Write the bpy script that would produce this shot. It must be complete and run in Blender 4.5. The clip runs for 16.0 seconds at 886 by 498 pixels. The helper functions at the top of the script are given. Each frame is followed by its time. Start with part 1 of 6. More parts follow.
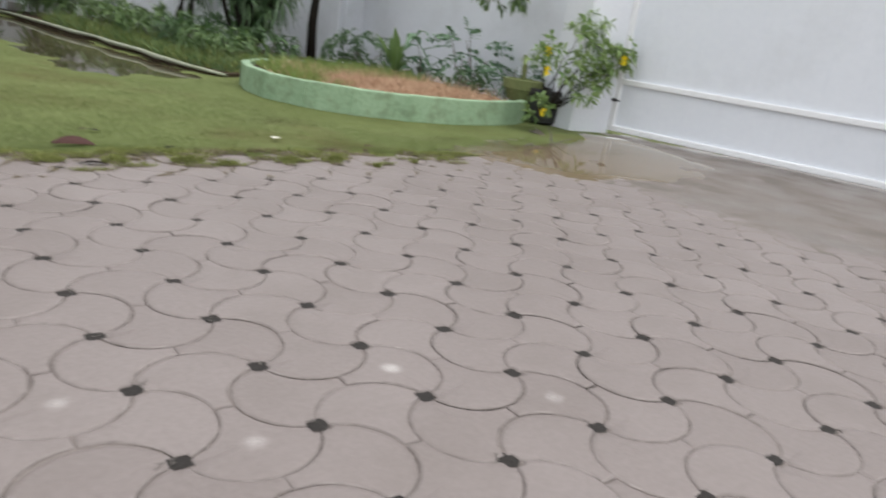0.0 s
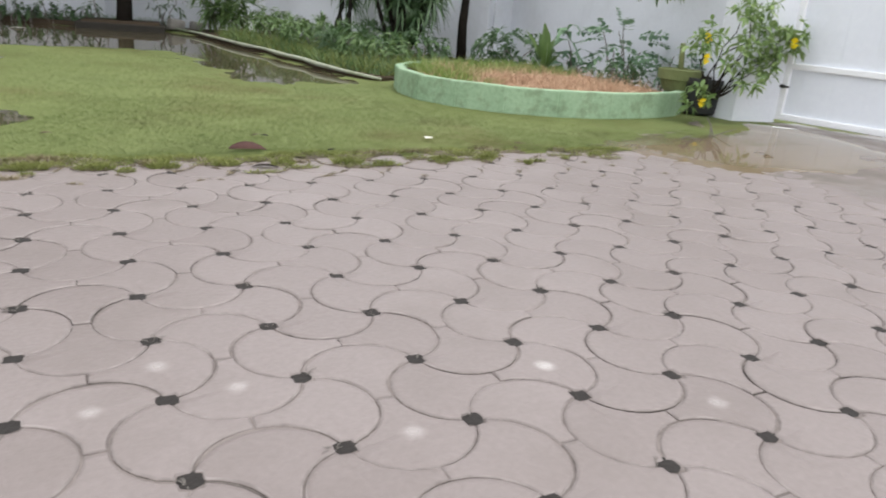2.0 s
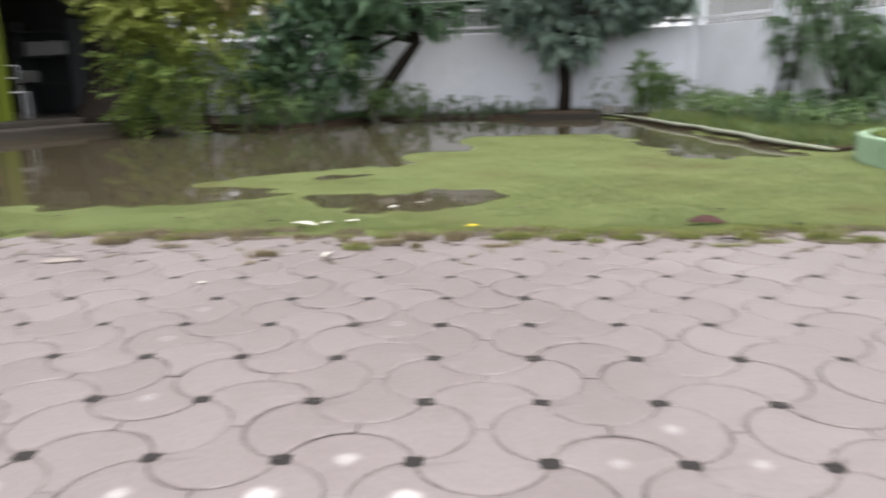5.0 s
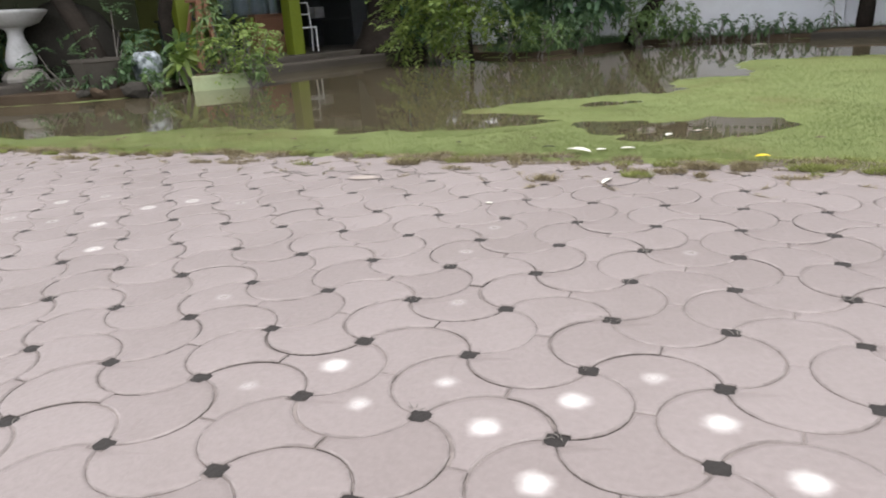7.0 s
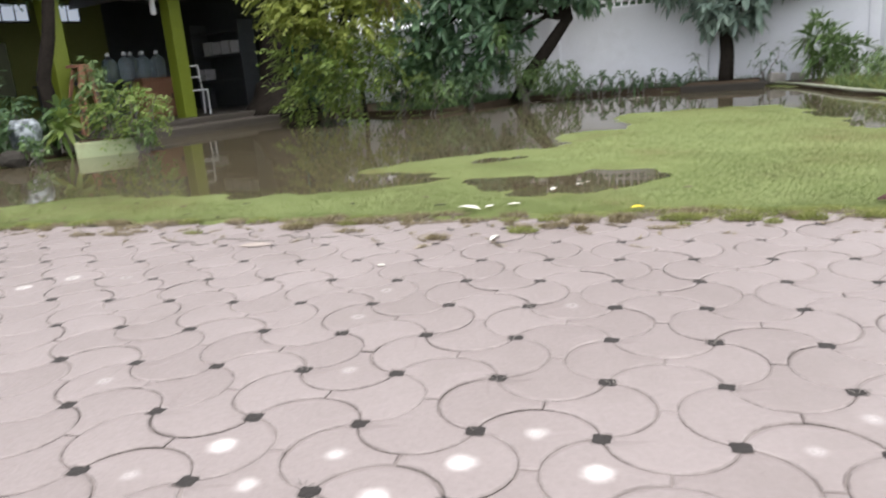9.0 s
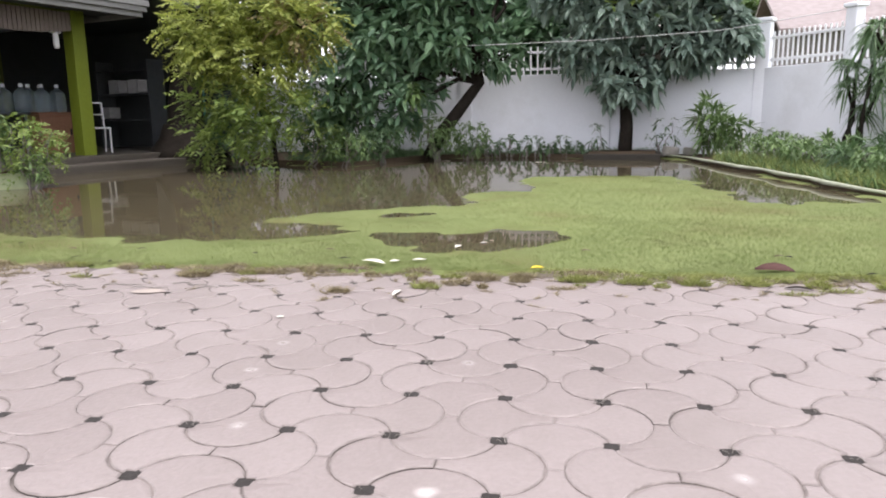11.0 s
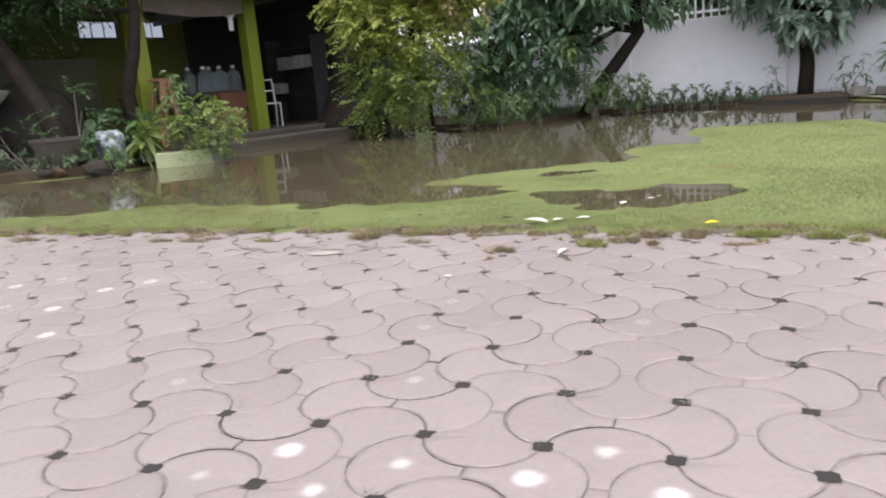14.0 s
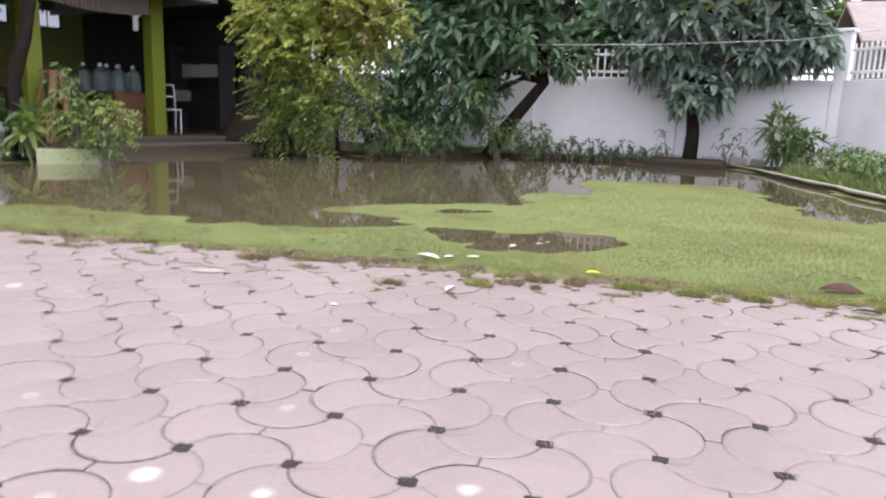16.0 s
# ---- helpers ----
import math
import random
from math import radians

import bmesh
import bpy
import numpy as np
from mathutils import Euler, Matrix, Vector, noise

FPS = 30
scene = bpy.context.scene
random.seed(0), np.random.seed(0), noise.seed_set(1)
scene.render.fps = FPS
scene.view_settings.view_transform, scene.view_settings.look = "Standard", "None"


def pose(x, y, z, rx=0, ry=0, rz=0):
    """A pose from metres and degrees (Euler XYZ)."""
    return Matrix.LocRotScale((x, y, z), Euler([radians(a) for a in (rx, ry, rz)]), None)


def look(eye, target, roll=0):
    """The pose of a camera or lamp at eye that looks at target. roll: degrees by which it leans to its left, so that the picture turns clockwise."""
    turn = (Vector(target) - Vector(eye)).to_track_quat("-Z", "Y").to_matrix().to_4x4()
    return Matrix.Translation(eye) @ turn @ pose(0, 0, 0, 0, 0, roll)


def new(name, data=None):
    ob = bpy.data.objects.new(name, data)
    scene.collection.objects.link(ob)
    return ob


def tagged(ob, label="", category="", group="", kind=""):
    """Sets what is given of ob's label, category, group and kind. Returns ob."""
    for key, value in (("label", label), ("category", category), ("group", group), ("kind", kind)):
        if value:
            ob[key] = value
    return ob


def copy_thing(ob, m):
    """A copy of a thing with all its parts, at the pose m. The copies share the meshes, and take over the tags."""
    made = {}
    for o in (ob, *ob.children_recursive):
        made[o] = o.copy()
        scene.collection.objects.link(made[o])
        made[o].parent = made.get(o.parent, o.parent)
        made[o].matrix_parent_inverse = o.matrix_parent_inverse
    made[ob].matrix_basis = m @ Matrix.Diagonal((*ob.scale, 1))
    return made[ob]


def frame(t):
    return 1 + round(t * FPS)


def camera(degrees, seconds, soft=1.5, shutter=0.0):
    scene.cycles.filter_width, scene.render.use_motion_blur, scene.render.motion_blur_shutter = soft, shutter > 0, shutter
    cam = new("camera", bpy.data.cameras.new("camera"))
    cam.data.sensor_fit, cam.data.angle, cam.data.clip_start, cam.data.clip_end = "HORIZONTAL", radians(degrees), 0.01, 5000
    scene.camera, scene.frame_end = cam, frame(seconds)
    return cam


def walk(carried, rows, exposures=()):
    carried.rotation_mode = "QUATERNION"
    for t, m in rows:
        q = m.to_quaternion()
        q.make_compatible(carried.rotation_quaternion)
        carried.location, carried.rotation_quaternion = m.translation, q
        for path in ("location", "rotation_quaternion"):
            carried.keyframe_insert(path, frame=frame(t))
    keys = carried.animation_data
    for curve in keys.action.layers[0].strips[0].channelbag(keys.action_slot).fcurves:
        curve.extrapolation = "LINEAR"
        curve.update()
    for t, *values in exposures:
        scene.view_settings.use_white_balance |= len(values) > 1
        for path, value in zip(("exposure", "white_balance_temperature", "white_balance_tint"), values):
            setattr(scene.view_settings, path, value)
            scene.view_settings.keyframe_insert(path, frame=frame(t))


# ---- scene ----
cam = camera(63.6, 16.0, soft=1.9, shutter=0.5)
# seconds, place of the eye in metres, yaw, pitch and roll in degrees
ROWS = [
    (0.0, 0.6275, -1.7201, 0.7162, -38.916, -17.288, -8.227),
    (0.5, 0.6042, -1.7134, 0.7166, -32.504, -16.256, -6.261),
    (1.0, 0.6072, -1.7179, 0.7188, -28.093, -17.111, -4.538),
    (1.5, 0.6058, -1.7155, 0.7147, -24.729, -18.419, -3.505),
    (2.0, 0.6154, -1.7163, 0.7145, -27.565, -18.769, -4.670),
    (2.5, 0.6187, -1.7198, 0.7164, -28.615, -18.328, -4.902),
    (3.0, 0.6067, -1.7147, 0.7180, -28.027, -17.147, -3.689),
    (3.5, 0.5783, -1.7021, 0.7096, -22.971, -18.267, -1.396),
    (4.0, 0.5272, -1.6847, 0.7062, -9.004, -17.757, -0.676),
    (4.5, 0.4949, -1.6783, 0.6991, -4.202, -15.012, 0.755),
    (5.0, 0.3937, -1.6822, 0.6842, 3.673, -13.470, 1.197),
    (5.2, 0.3700, -1.7000, 0.6830, 12.000, -14.400, 1.600),
    (6.2, 0.2900, -1.7450, 0.6780, 25.500, -17.500, 3.400),
    (7.5, 0.2658, -1.7511, 0.6793, 21.699, -19.364, 3.859),
    (8.0, 0.2853, -1.7579, 0.6957, 24.246, -21.446, 7.521),
    (8.5, 0.3093, -1.7637, 0.7090, 19.361, -17.172, 5.234),
    (9.0, 0.3268, -1.7598, 0.7173, 14.940, -14.534, 4.439),
    (9.5, 0.3353, -1.7547, 0.7169, 11.786, -10.410, 2.948),
    (9.7, 0.3395, -1.7481, 0.7165, 10.221, -9.955, 1.835),
    (11.8, 0.3518, -1.7730, 0.7257, 8.148, -11.093, 0.700),
    (12.0, 0.3447, -1.7576, 0.7228, 8.917, -11.193, 1.034),
    (12.5, 0.3308, -1.7562, 0.7153, 13.094, -10.885, 1.570),
    (13.0, 0.3164, -1.7561, 0.7133, 19.737, -12.126, 4.332),
    (13.5, 0.3002, -1.7569, 0.7132, 20.107, -11.534, 7.128),
    (14.0, 0.3098, -1.7512, 0.7071, 20.181, -13.046, 4.506),
    (14.5, 0.3141, -1.7548, 0.7190, 15.332, -9.373, 2.153),
    (15.0, 0.3305, -1.7597, 0.7255, 11.790, -5.950, 2.045),
    (15.5, 0.3394, -1.7605, 0.7254, 11.747, -8.432, 1.707),
    (16.0, 0.3412, -1.7642, 0.7216, 13.105, -10.814, -2.026),
]
EXPOSURES = [(0.0, 0.42, 6500, 9), (1.0, 0.42, 6500, 8), (2.0, 0.72, 6450, 10), (3.5, 0.76, 6450, 10), (4.4, 0.97, 6450, 12), (5.0, 0.94, 6450, 13), (8.5, 1.07, 6450, 12), (9.5, 1.22, 6450, 14), (12.5, 1.25, 6500, 18), (14.0, 1.13, 6450, 17), (14.5, 1.36, 6400, 18), (15.0, 1.47, 6400, 21), (15.5, 1.44, 6400, 21), (16.0, 1.26, 6400, 21)]
walk(cam, [(t, pose(x, y, z, 90 + pitch, roll, yaw)) for t, x, y, z, yaw, pitch, roll in ROWS], EXPOSURES)

# ---- light: a bright overcast day ----
world = bpy.data.worlds.new("sky")
scene.world = world
world.use_nodes = True
wn = world.node_tree.nodes
wl = world.node_tree.links
sky = wn.new("ShaderNodeTexSky")
sky.sky_type = "NISHITA"
sky.sun_disc = False
sky.sun_elevation = radians(75.0)
sky.sun_rotation = radians(152.0)
sky.dust_density = 6.0
sky.air_density = 1.0
soft_sky = wn.new("ShaderNodeHueSaturation")
soft_sky.inputs["Saturation"].default_value = 0.32
wl.new(sky.outputs["Color"], soft_sky.inputs["Color"])
cloud = wn.new("ShaderNodeMix")
cloud.data_type = "RGBA"
cloud.inputs["Factor"].default_value = 0.75
cloud.inputs["B"].default_value = (7.4, 7.55, 7.8, 1)
wl.new(soft_sky.outputs["Color"], cloud.inputs["A"])
wl.new(cloud.outputs["Result"], wn["Background"].inputs["Color"])
wn["Background"].inputs["Strength"].default_value = 0.15
sun = new("sun", bpy.data.lights.new("sun", "SUN"))
sun.data.energy = 0.9
sun.data.angle = radians(22)
sun.data.color = (1.0, 0.97, 0.92)
sun.matrix_world = look((0, 0, 0), (-0.121, 0.229, -0.966))

# ---- materials ----


def surface(name, low, high, rough=0.75, grain=40.0, patch=1.5, bump=0.3, metal=0.0, spread=0.35, island=0.0, per_object=0.0,
            rough_low=None, through_light=0.0, stain=None, stain_scale=2.0, stain_amount=0.5, spec=0.5):
    """A two-scale procedural surface: fine grain and broad patches between two colours, with relief and optional stains."""
    m = bpy.data.materials.new(name)
    m.use_nodes = True
    n, l = m.node_tree.nodes, m.node_tree.links
    b = n["Principled BSDF"]
    geo = n.new("ShaderNodeNewGeometry")
    fine = n.new("ShaderNodeTexNoise")
    fine.inputs["Scale"].default_value = grain
    fine.inputs["Detail"].default_value = 5
    broad = n.new("ShaderNodeTexNoise")
    broad.inputs["Scale"].default_value = patch
    broad.inputs["Detail"].default_value = 4
    for tex in (fine, broad):
        l.new(geo.outputs["Position"], tex.inputs["Vector"])
    both = n.new("ShaderNodeMath")
    both.operation = "MULTIPLY_ADD"
    l.new(fine.outputs["Fac"], both.inputs[0])
    both.inputs[1].default_value = 0.5
    half = n.new("ShaderNodeMath")
    half.operation = "MULTIPLY"
    half.inputs[1].default_value = 0.5
    l.new(broad.outputs["Fac"], half.inputs[0])
    l.new(half.outputs[0], both.inputs[2])
    value = both.outputs[0]
    for amount, socket in ((island, geo.outputs["Random Per Island"]), (per_object, None)):
        if amount:
            if socket is None:
                socket = n.new("ShaderNodeObjectInfo").outputs["Random"]
            add = n.new("ShaderNodeMath")
            add.operation = "MULTIPLY_ADD"
            l.new(socket, add.inputs[0])
            add.inputs[1].default_value = amount
            shift = n.new("ShaderNodeMath")
            shift.operation = "SUBTRACT"
            l.new(value, shift.inputs[0])
            shift.inputs[1].default_value = amount / 2
            l.new(shift.outputs[0], add.inputs[2])
            value = add.outputs[0]
    ramp = n.new("ShaderNodeMapRange")
    ramp.inputs["From Min"].default_value = 0.5 - spread
    ramp.inputs["From Max"].default_value = 0.5 + spread
    l.new(value, ramp.inputs["Value"])
    mix = n.new("ShaderNodeMix")
    mix.data_type = "RGBA"
    mix.inputs["A"].default_value = (*low, 1)
    mix.inputs["B"].default_value = (*high, 1)
    l.new(ramp.outputs["Result"], mix.inputs["Factor"])
    colour = mix.outputs["Result"]
    if stain:
        spots = n.new("ShaderNodeTexNoise")
        spots.inputs["Scale"].default_value = stain_scale
        spots.inputs["Detail"].default_value = 8
        spots.inputs["Roughness"].default_value = 0.65
        l.new(geo.outputs["Position"], spots.inputs["Vector"])
        cut = n.new("ShaderNodeMapRange")
        cut.inputs["From Min"].default_value = 0.5
        cut.inputs["From Max"].default_value = 0.68
        cut.inputs["To Max"].default_value = stain_amount
        l.new(spots.outputs["Fac"], cut.inputs["Value"])
        over = n.new("ShaderNodeMix")
        over.data_type = "RGBA"
        over.inputs["B"].default_value = (*stain, 1)
        l.new(colour, over.inputs["A"])
        l.new(cut.outputs["Result"], over.inputs["Factor"])
        colour = over.outputs["Result"]
    l.new(colour, b.inputs["Base Color"])
    b.inputs["Roughness"].default_value = rough
    b.inputs["Specular IOR Level"].default_value = spec
    if rough_low is not None:
        gloss = n.new("ShaderNodeMapRange")
        gloss.inputs["From Min"].default_value = 0.35
        gloss.inputs["From Max"].default_value = 0.65
        gloss.inputs["To Min"].default_value = rough_low
        gloss.inputs["To Max"].default_value = rough
        l.new(broad.outputs["Fac"], gloss.inputs["Value"])
        l.new(gloss.outputs["Result"], b.inputs["Roughness"])
    b.inputs["Metallic"].default_value = metal
    if bump:
        relief = n.new("ShaderNodeBump")
        relief.inputs["Strength"].default_value = bump
        relief.inputs["Distance"].default_value = 0.01
        l.new(fine.outputs["Fac"], relief.inputs["Height"])
        l.new(relief.outputs["Normal"], b.inputs["Normal"])
    if through_light:
        glow = n.new("ShaderNodeBsdfTranslucent")
        l.new(colour, glow.inputs["Color"])
        blend = n.new("ShaderNodeMixShader")
        blend.inputs["Fac"].default_value = through_light
        l.new(b.outputs[0], blend.inputs[1])
        l.new(glow.outputs[0], blend.inputs[2])
        l.new(blend.outputs[0], n["Material Output"].inputs["Surface"])
    return m


def paver_surface(name, per_island, dip=0.0, glare=0.0):
    """Grey-pink concrete paver; dip is the radius of a shallow damp hollow with sky glare painted pale in its middle.
    """
    m = surface(name, (0.165, 0.136, 0.127), (0.232, 0.198, 0.189), rough=0.5, grain=70, patch=0.9, bump=0.2, spread=0.3,
                island=0.2 if per_island else 0, per_object=0 if per_island else 0.2, stain=(0.150, 0.124, 0.112), stain_scale=2.0, stain_amount=0.45, spec=0.42)
    if not glare:
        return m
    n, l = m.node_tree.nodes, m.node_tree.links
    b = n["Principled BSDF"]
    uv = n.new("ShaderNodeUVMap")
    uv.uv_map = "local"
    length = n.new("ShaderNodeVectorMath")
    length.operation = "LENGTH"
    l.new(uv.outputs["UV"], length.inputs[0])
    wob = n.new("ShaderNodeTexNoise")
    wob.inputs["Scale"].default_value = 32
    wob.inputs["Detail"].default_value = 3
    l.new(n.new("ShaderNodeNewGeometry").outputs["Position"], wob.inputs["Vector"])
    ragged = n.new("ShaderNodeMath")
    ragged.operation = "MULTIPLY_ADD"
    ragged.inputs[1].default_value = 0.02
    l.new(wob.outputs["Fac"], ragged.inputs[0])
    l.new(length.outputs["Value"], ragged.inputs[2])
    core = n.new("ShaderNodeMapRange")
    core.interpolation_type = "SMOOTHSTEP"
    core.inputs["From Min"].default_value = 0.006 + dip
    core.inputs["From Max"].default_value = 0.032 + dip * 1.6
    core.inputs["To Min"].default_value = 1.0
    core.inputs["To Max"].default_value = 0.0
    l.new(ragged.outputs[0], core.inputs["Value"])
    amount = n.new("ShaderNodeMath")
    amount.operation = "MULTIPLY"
    amount.inputs[1].default_value = glare
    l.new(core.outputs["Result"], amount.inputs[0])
    # sky glare painted pale into the base colour
    glaring = n.new("ShaderNodeMix")
    glaring.data_type = "RGBA"
    glaring.inputs["B"].default_value = (0.62, 0.59, 0.56, 1)
    l.new(b.inputs["Base Color"].links[0].from_socket, glaring.inputs["A"])
    l.new(amount.outputs[0], glaring.inputs["Factor"])
    l.new(glaring.outputs["Result"], b.inputs["Base Color"])
    wet = n.new("ShaderNodeMapRange")
    wet.inputs["To Min"].default_value = 0.5
    wet.inputs["To Max"].default_value = 0.22
    l.new(core.outputs["Result"], wet.inputs["Value"])
    l.new(wet.outputs["Result"], b.inputs["Roughness"])
    return m


PAVER = paver_surface("paver_concrete", False)
PAVER_SPOTS = {1: paver_surface("faint_glare_paver", False, 0.005, 0.24), 2: paver_surface("glare_paver", False, 0.006, 0.45), 3: paver_surface("wet_glare_paver", False, 0.011, 0.72)}
PAVER_REST = paver_surface("paver_concrete_joined", True)
RIM = surface("dusty_paver_rim", (0.145, 0.122, 0.113), (0.27, 0.236, 0.225), rough=0.7, grain=30, patch=7, bump=0.5, spread=0.14)
SEAM = surface("earthy_paver_side", (0.06, 0.048, 0.042), (0.235, 0.20, 0.186), rough=0.9, grain=34, patch=3.2, bump=0.4, spread=0.13)
JOINT_SILT = surface("joint_silt", (0.10, 0.083, 0.075), (0.27, 0.232, 0.215), rough=0.9, grain=50, patch=5, bump=0.5, stain=(0.03, 0.024, 0.02), stain_scale=4.5, stain_amount=0.9)
# earth whose near-black colour also holds the shade of deep gaps
JOINT = surface("deep_shade_joint_soil", (0.008, 0.0065, 0.0055), (0.026, 0.021, 0.018), rough=0.9, grain=80, bump=0.6)
GRASS = surface("grass_blades", (0.097, 0.142, 0.043), (0.232, 0.276, 0.104), rough=0.6, grain=9, patch=0.9, bump=0, island=0.16, through_light=0.5, stain=(0.100, 0.092, 0.046), stain_scale=1.3, stain_amount=0.85, spec=0.1)
DRY_GRASS = surface("dry_grass", (0.33, 0.19, 0.115), (0.7, 0.5, 0.34), rough=0.8, grain=15, patch=2.0, bump=0, island=0.6, through_light=0.2)
WALL = surface("white_wall_paint", (0.68, 0.7, 0.75), (0.78, 0.8, 0.84), rough=0.8, grain=30, patch=0.8, bump=0.15, stain=(0.52, 0.53, 0.54), stain_scale=0.9, stain_amount=0.4)
GATE = surface("white_gate_paint", (0.82, 0.83, 0.85), (0.88, 0.885, 0.90), rough=0.45, grain=20, patch=0.8, bump=0.05, stain=(0.55, 0.53, 0.5), stain_scale=1.2, stain_amount=0.3)
GATE_SHEET = surface("pale_blue_white_sheet_paint", (0.70, 0.73, 0.79), (0.79, 0.815, 0.86), rough=0.5, grain=20, patch=0.7, bump=0.05, stain=(0.52, 0.53, 0.54), stain_scale=1.2, stain_amount=0.25)
GREEN_CURB = surface("green_painted_concrete", (0.20, 0.31, 0.19), (0.32, 0.44, 0.29), rough=0.8, grain=35, patch=3.5, bump=0.4, spread=0.2, stain=(0.12, 0.15, 0.08), stain_scale=9.0, stain_amount=0.6)
POST_GREEN = surface("lime_green_paint", (0.125, 0.16, 0.01), (0.195, 0.24, 0.02), rough=0.6, grain=25, patch=1.5, bump=0.1)
DARK_GREEN = surface("olive_green_paint", (0.17, 0.19, 0.045), (0.25, 0.27, 0.08), rough=0.75, grain=25, patch=1.2, bump=0.1)
CONCRETE = surface("weathered_concrete", (0.20, 0.185, 0.165), (0.38, 0.36, 0.33), rough=0.85, grain=40, patch=2.0, bump=0.5, stain=(0.09, 0.085, 0.06), stain_scale=2.5, stain_amount=0.6)
SOIL = surface("damp_soil", (0.035, 0.026, 0.018), (0.095, 0.07, 0.048), rough=0.95, grain=45, patch=3, bump=0.8, spec=0.08)
BARK = surface("dark_bark", (0.008, 0.007, 0.006), (0.035, 0.029, 0.024), rough=0.9, grain=30, patch=6, bump=0.9, spec=0.06)
BARK_GREY = surface("grey_bark", (0.10, 0.09, 0.08), (0.22, 0.20, 0.18), rough=0.9, grain=30, patch=6, bump=0.8)
LEAF_MANGO = surface("dark_leathery_leaf", (0.115, 0.175, 0.145), (0.27, 0.35, 0.285), rough=0.4, grain=9, patch=1.2, bump=0, island=0.6, through_light=0.35)
LEAF_YELLOW = surface("yellow_green_leaf", (0.12, 0.2, 0.045), (0.27, 0.34, 0.09), rough=0.5, grain=5, patch=1.0, bump=0, island=0.5, through_light=0.45)
LEAF_FEATHER = surface("pale_feathery_leaf", (0.19, 0.255, 0.05), (0.42, 0.45, 0.12), rough=0.55, grain=5, patch=1.0, bump=0, island=0.45, through_light=0.45)
DRY_LEAF = surface("browning_leaf", (0.195, 0.156, 0.065), (0.338, 0.273, 0.143), rough=0.6, grain=5, patch=2.0, bump=0, island=0.5, through_light=0.35)
LEAF_GREEN = surface("fresh_green_leaf", (0.052, 0.105, 0.03), (0.15, 0.23, 0.075), rough=0.45, grain=8, patch=1.2, bump=0, island=0.6, through_light=0.25)
LEAF_DARK = surface("shaded_green_leaf", (0.042, 0.086, 0.037), (0.112, 0.195, 0.078), rough=0.45, grain=8, patch=0.9, bump=0, island=0.6, through_light=0.35)
LEAF_BLUE = surface("blue_green_leaf", (0.065, 0.137, 0.075), (0.185, 0.3, 0.165), rough=0.4, grain=8, patch=0.9, bump=0, island=0.6, through_light=0.35)
WHITE_METAL = surface("white_painted_metal", (0.70, 0.71, 0.74), (0.82, 0.83, 0.85), rough=0.5, grain=20, patch=1.5, bump=0.05)
MUDDY = surface("wet_muddy_concrete", (0.034, 0.028, 0.022), (0.088, 0.076, 0.062), rough=0.7, grain=40, patch=2.0, bump=0.5, stain=(0.05, 0.045, 0.035), stain_scale=2.5, stain_amount=0.6)
# olive paint with the shade under the roof put into its colour
SHADED_GREEN = surface("shaded_olive_paint", (0.012, 0.015, 0.005), (0.03, 0.034, 0.012), rough=0.8, grain=25, patch=1.2, bump=0.1)
DARK_STONE = surface("wet_dark_stone", (0.018, 0.017, 0.014), (0.055, 0.05, 0.043), rough=0.9, grain=35, patch=3, bump=0.5, spec=0.1)
ROOF = surface("dark_shingle", (0.028, 0.028, 0.027), (0.078, 0.075, 0.072), rough=1.0, grain=25, patch=2, bump=0.6, spec=0.05)
FASCIA = surface("grey_white_fascia", (0.17, 0.17, 0.17), (0.27, 0.27, 0.265), rough=0.6, grain=20, patch=1.5, bump=0.05, stain=(0.16, 0.155, 0.145), stain_scale=1.5, stain_amount=0.5, spec=0.2)
BROWN = surface("brown_painted_wood", (0.20, 0.09, 0.055), (0.34, 0.17, 0.10), rough=0.6, grain=30, patch=2, bump=0.15)
# shade inside the shed and store is put into this dark colour
DARK = surface("shade_dark_interior", (0.045, 0.05, 0.054), (0.08, 0.088, 0.092), rough=0.8, grain=10, patch=1, bump=0.1)
TEAL = surface("teal_panel_paint", (0.05, 0.19, 0.17), (0.08, 0.26, 0.23), rough=0.6, grain=10, patch=1, bump=0.05)
YELLOW = surface("yellow_petal", (0.8, 0.6, 0.015), (0.88, 0.74, 0.04), rough=0.5, grain=20, patch=3, bump=0, through_light=0.2)
WHITE_LITTER = surface("bleached_leaf", (0.5, 0.48, 0.41), (0.7, 0.68, 0.6), rough=0.6, grain=40, patch=8, bump=0.1)
RED_LEAF = surface("dead_red_leaf", (0.03, 0.011, 0.009), (0.075, 0.024, 0.017), rough=0.85, grain=50, patch=8, bump=0.2)
BLACK = surface("black_plastic", (0.012, 0.012, 0.013), (0.035, 0.035, 0.036), rough=0.5, grain=20, patch=3, bump=0.1)
MOSS = surface("mossy_clay", (0.10, 0.13, 0.045), (0.22, 0.24, 0.10), rough=0.9, grain=30, patch=5, bump=0.6)
HOSE = surface("pale_mossy_concrete", (0.24, 0.26, 0.19), (0.42, 0.43, 0.34), rough=0.8, grain=30, patch=4, bump=0.4, stain=(0.2, 0.22, 0.12), stain_scale=3, stain_amount=0.6)


